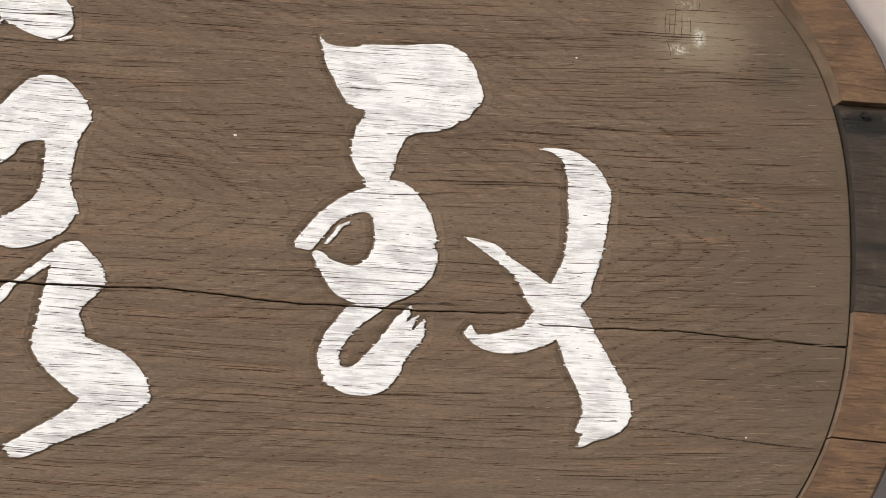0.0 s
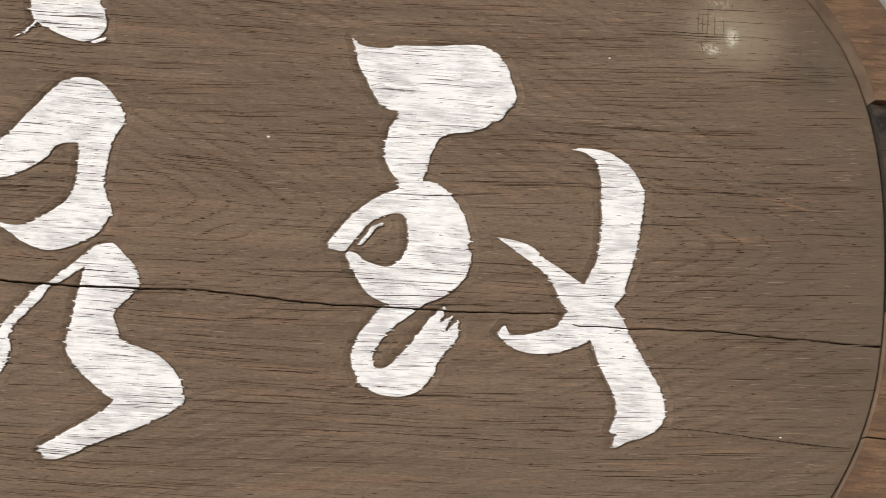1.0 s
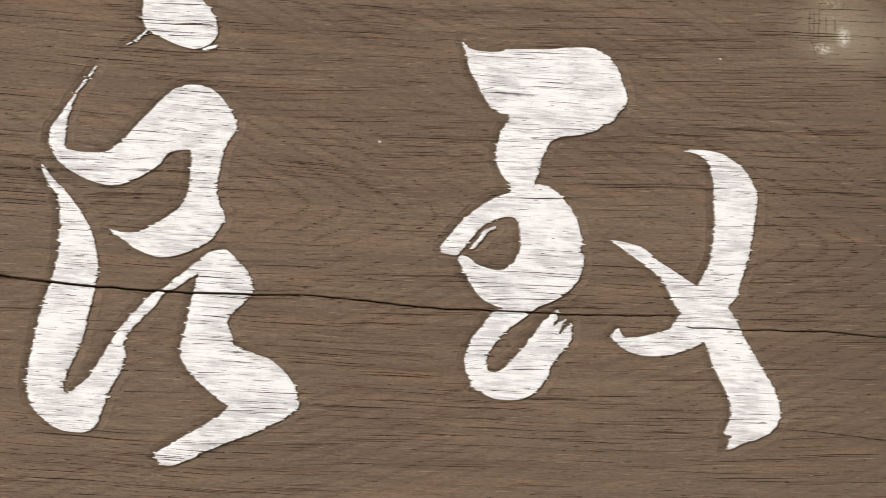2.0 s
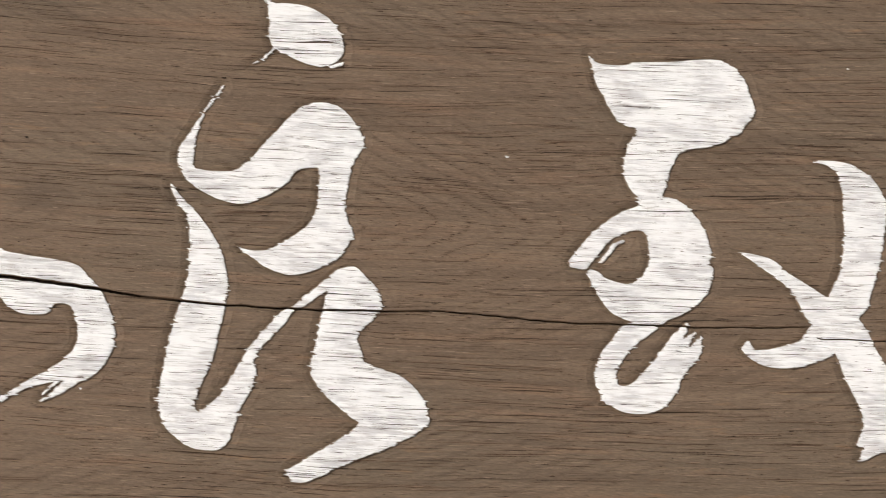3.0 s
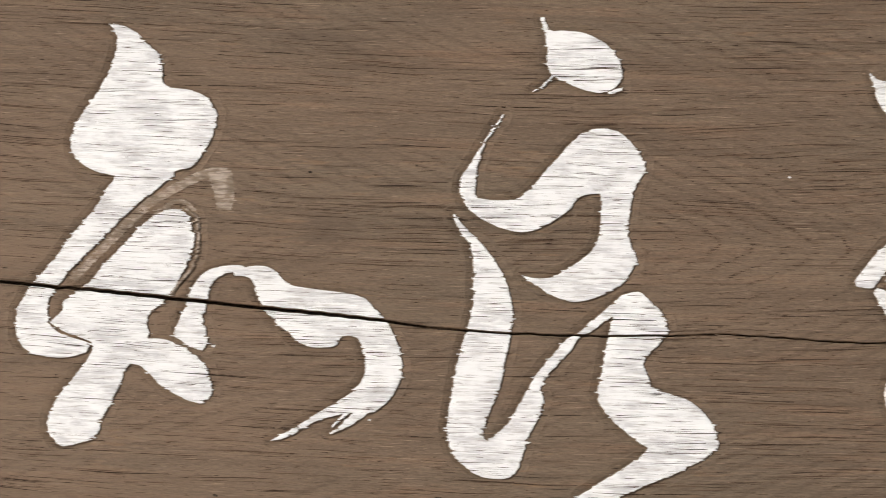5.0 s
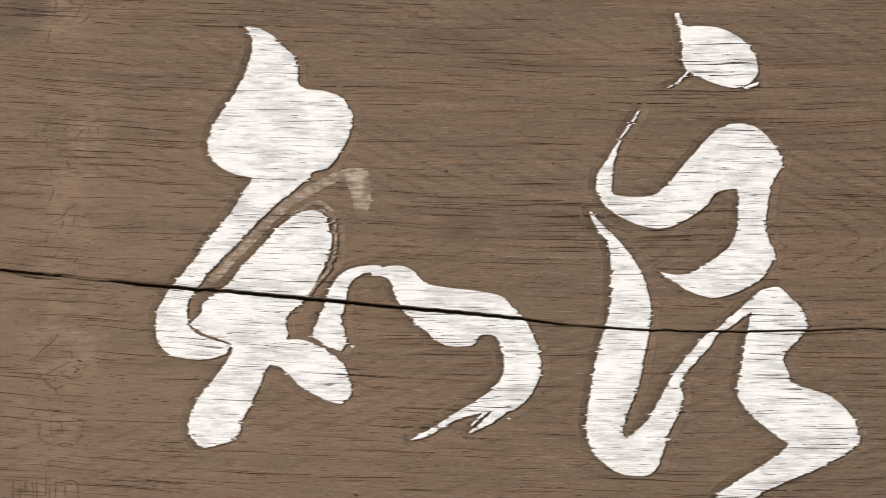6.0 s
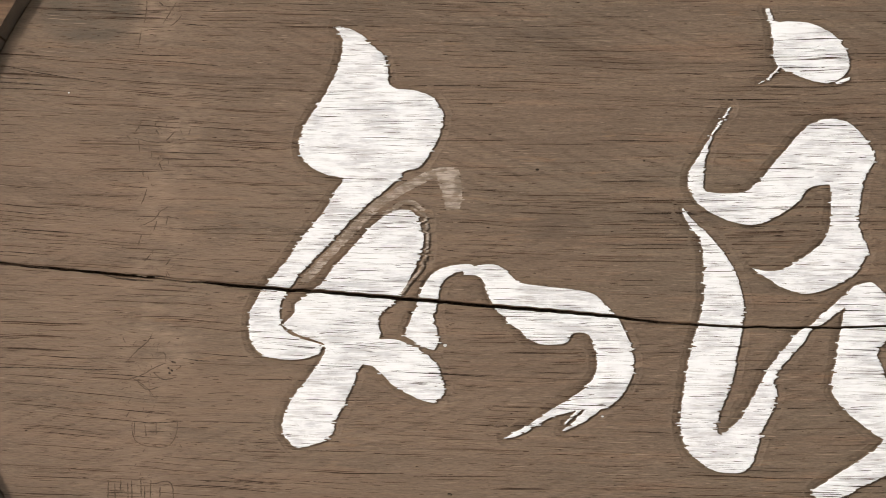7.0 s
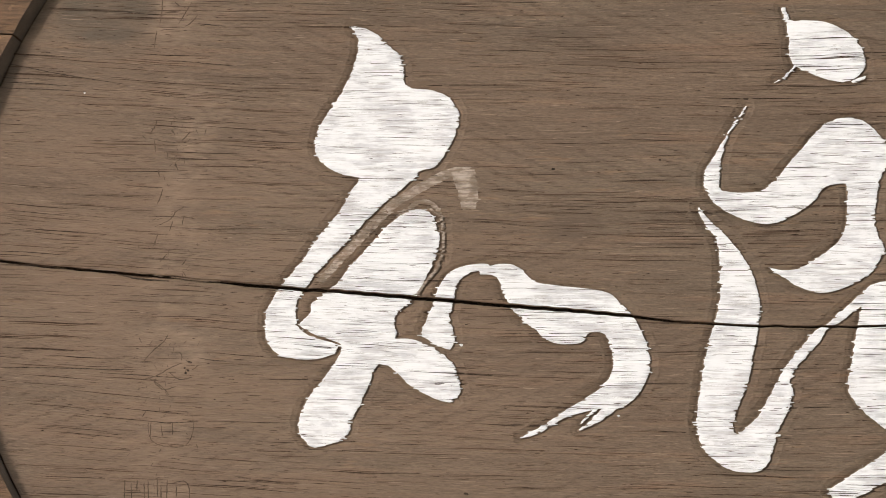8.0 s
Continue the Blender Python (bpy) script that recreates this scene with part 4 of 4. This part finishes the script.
scores("drying_check", CHECK, "fine dark drying check", [
    [(-41.22, 13.64), (-40, 13.53), (-38.96, 13.46)],
    [(-38.41, 10.58), (-36.34, 10.45), (-34.28, 10.25)],
    [(-36.85, 12.93), (-35.13, 12.76)],
    [(-40.56, 2.76), (-39.2, 2.67), (-38.17, 2.61)],
    [(-38.15, -11.5), (-36.82, -11.6), (-35.17, -11.47)]], 0.00025)
scores("drying_check", CHECK, "dark splinter beside the long crack", [
    [(-40.31, -2.8), (-39.11, -3.02), (-37.43, -3.1)],
    [(-37.45, -2.83), (-36.09, -3.02), (-34.47, -3.13)]], 0.0006)
scores("incised_mark", SCORE, "worn incised mark, too faint to read", [
    [(-39.1, 14.48), (-39.08, 13.75), (-39.16, 12.85)],
    [(-37.29, 14.3), (-37.6, 13.69), (-38.02, 12.89)],
    [(-36.89, 13.47), (-37.21, 13.04), (-37.6, 12.75)],
    [(-39.3, 12.49), (-39.4, 11.4)],
    [(-38.33, 14.3), (-38.03, 14.05)]], 0.00034)
scores("incised_mark", SCORE, "worn incised mark, too faint to read", [
    [(-38.89, 6.87), (-39, 6.44), (-39.24, 6.02)],
    [(-39.71, 5.87), (-39.49, 5.66)],
    [(-38.97, 5.59), (-38.85, 4.89)],
    [(-36.86, 6.11), (-37.3, 5.57)],
    [(-37.96, 6.24), (-37.77, 5.96)],
    [(-39.22, 5.7), (-38.04, 5.46), (-37.3, 5.54)],
    [(-37.35, 4.41), (-37.61, 4.16), (-37.37, 3.71)],
    [(-38.6, 3.83), (-38.5, 3.34)],
    [(-38.24, 2.54), (-38.34, 2.02), (-38.51, 1.59)]], 0.00034)
scores("incised_mark", SCORE, "worn incised mark, too faint to read", [
    [(-38.54, 0.2), (-37.69, 0.63), (-37.33, 1.15), (-36.87, 1.44)],
    [(-37.49, 0.56), (-37.64, -0.07)],
    [(-36.86, 0.81), (-36.93, 0.29)],
    [(-38.31, -0.25), (-38.52, -0.98)],
    [(-37.68, -1.45), (-38.05, -1.94)],
    [(-36.51, -1.78), (-36.76, -2.13)]], 0.00034)
scores("knot_crease", SCORE, "creased fibre round a small knot", [
    [(-38.7, -8.07), (-38.12, -7.35), (-37.5, -6.76), (-37.23, -6.25)],
    [(-38.5, -9.05), (-37.69, -8.76), (-37.05, -8.35), (-36.34, -8.03)],
    [(-38.28, -8.91), (-37.47, -9.43), (-36.93, -9.96)],
    [(-36.09, -7.86), (-35.91, -7.99), (-35.75, -7.95)],
    [(-37.12, -7.43), (-36.45, -7.46), (-36.35, -7.93)],
    [(-35.71, -8.42), (-35.4, -8.18)],
    [(-37.81, -9.3), (-37.29, -9.63), (-36.57, -9.42)],
    [(-37.03, -8.62), (-36.4, -9.01), (-35.68, -8.86)]], 0.00034)
scores("worm_hole", CHECK, "small dark worm holes", [
    [(-36.22, -8.3), (-36.12, -8.36)],
    [(-36.01, -8.43), (-35.87, -8.49)],
    [(-36.16, -8.63), (-36, -8.63)],
    [(-36.01, -7.92), (-35.77, -8.02)]], 0.0006)
scores("incised_mark", SCORE, "worn ring-shaped incised mark", [
    [(-38.09, -11.39), (-37.96, -12.33), (-37.56, -12.82), (-36.72, -13), (-35.89, -12.95), (-35.5, -12.45), (-35.39, -11.68), (-35.53, -11.11)],
    [(-37.91, -11.56), (-37.89, -12.39)],
    [(-37.31, -11.65), (-37.18, -12.48)],
    [(-36.65, -11.57), (-36.6, -12.3)],
    [(-36.11, -11.36), (-35.34, -11.47)],
    [(-37.61, -12.15), (-35.79, -12.05)],
    [(-38.43, -11.27), (-38.26, -10.93)]], 0.00025)
scores("incised_mark", SCORE, "row of worn upright incised bars", [
    [(-39.18, -15.01), (-39.11, -16.34)],
    [(-38.8, -15.2), (-38.68, -16.33)],
    [(-38.45, -15), (-38.44, -15.66)],
    [(-38.05, -15.16), (-37.94, -16.14)],
    [(-37.83, -14.99), (-37.7, -16.3)],
    [(-37.3, -14.91), (-37.2, -15.96)],
    [(-37.05, -15.3), (-36.97, -16.29)],
    [(-36.71, -14.96), (-36.65, -16.28)],
    [(-36.5, -15.16), (-35.75, -15.01), (-35.43, -15.33), (-35.3, -16.25)],
    [(-36.15, -15.35), (-36.11, -15.94)],
    [(-39.13, -15.61), (-38.17, -15.65)]], 0.00034)
scores("incised_mark", SCORE, "hatched incised mark beside chalky residue", [
    [(38.01, 15.12), (37.96, 14.13), (38.02, 13.38)],
    [(38.25, 15), (38.24, 13.98), (38.19, 13.25)],
    [(38.59, 15.4), (38.55, 14.19), (38.48, 13.06)],
    [(37.95, 14.78), (38.74, 14.87)],
    [(38, 14.21), (38.72, 14.25)],
    [(37.98, 13.3), (38.24, 12.75), (38.36, 12.19)],
    [(38.99, 14.78), (38.99, 13.33)],
    [(39.52, 14.66), (39.54, 13.75)],
    [(40.05, 15.8), (40.03, 15.26)]], 0.00025)
scores("worm_hole", CHECK, "small dark worm hole in the oak", [
    [(-15.3, 4.0), (-15.1, 3.97)],
    [(-9.08, 4.61), (-8.94, 4.6)],
    [(-19.58, -15.4), (-19.32, -15.44)]], 0.0007)


# broken nicks and crumbled edges of the old carved column
nicks = []
for k in range(150):
    nicks.append((DICE.normal(-0.376, 0.009), DICE.choice([0.137, 0.06, 0.045, 0.01, -0.012, -0.07, -0.083, -0.1, -0.122, -0.157]) + DICE.normal(0, 0.009)))
verts, faces = [], []
for cx, cz in nicks:
    turn = DICE.choice([0.1, 1.5, 1.0, 2.2]) + DICE.normal(0, 0.25)
    reach, wide = DICE.uniform(0.0006, 0.0024), DICE.uniform(0.0001, 0.0003)
    first_vert = len(verts)
    for u, v in ((-1, 0.1), (-0.3, 0.9), (0.4, 1.0), (1, 0.15), (0.3, -0.8), (-0.5, -1.0)):
        px, pz = cx + reach * u * math.cos(turn) - wide * v * math.sin(turn), cz + reach * u * math.sin(turn) + wide * v * math.cos(turn)
        verts.append((px, float(swell(px, pz)) - 0.00018, pz))
    faces.append(tuple(range(first_vert, first_vert + 6))[::-1])
tagged(part("chisel_wear", verts, faces, NICK, cask, "crumbled wear of an old carved column"), kind="stuff")


def splinter(x0, x1, off, half):
    """A torn splinter of oak that bridges the long crack."""
    verts, faces = [], []
    for k in range(9):
        x = x0 + (x1 - x0) * k / 8
        w = half * (math.sin(math.pi * (k + 0.4) / 8.8) ** 0.6)
        z = float(crack_mid(x)) + off * (k / 4 - 1)
        y = float(swell(x, z))
        verts += [(x, y + 0.0006, z - w), (x, y - 0.0004, z - 0.3 * w), (x, y - 0.0002, z + 0.5 * w), (x, y + 0.0008, z + w)]
    for k in range(8):
        faces += [(4 * k + j, 4 * k + 4 + j, 4 * k + 5 + j, 4 * k + j + 1) for j in range(3)]
    return part("splinter", verts, faces, OAK, cask, "torn grey splinter in the long crack")


splinter(-0.3735, -0.3435, 0.0002, 0.0009)
splinter(-0.3625, -0.3515, -0.0005, 0.0006)


def nail(x, z, r, proud):
    """A round forged nail head, dished, let into the stave's end."""
    verts, faces = [(x, -proud - 0.0002, z)], []
    for radius, y in ((0.55 * r, -proud - 0.0004), (r, -proud - 0.0006), (1.05 * r, -proud + 0.002)):
        verts += [(x + radius * math.cos(a), y, z + radius * math.sin(a)) for a in np.linspace(0, 2 * math.pi, 14, endpoint=False)]
    for k in range(14):
        b = (k + 1) % 14
        faces.append((0, 1 + b, 1 + k))
        for ring_at in (1, 15):
            faces.append((ring_at + k, ring_at + b, ring_at + 14 + b, ring_at + 14 + k))
    return part("nail", verts, faces, SMOKED, cask, "sooty round nail head")


nail(0.5010, 0.0935, 0.002, CHIME * 0.8)
fleck(0.1262, 0.0466, 0.00099)
fleck(0.3262, 0.1149, 0.00066)
fleck(-0.2012, -0.0668, 0.00115)
fleck(-0.1095, -0.1071, 0.00082)
fleck(0.4342, -0.1085, 0.00066)
fleck(-0.4341, 0.0851, 0.00066)
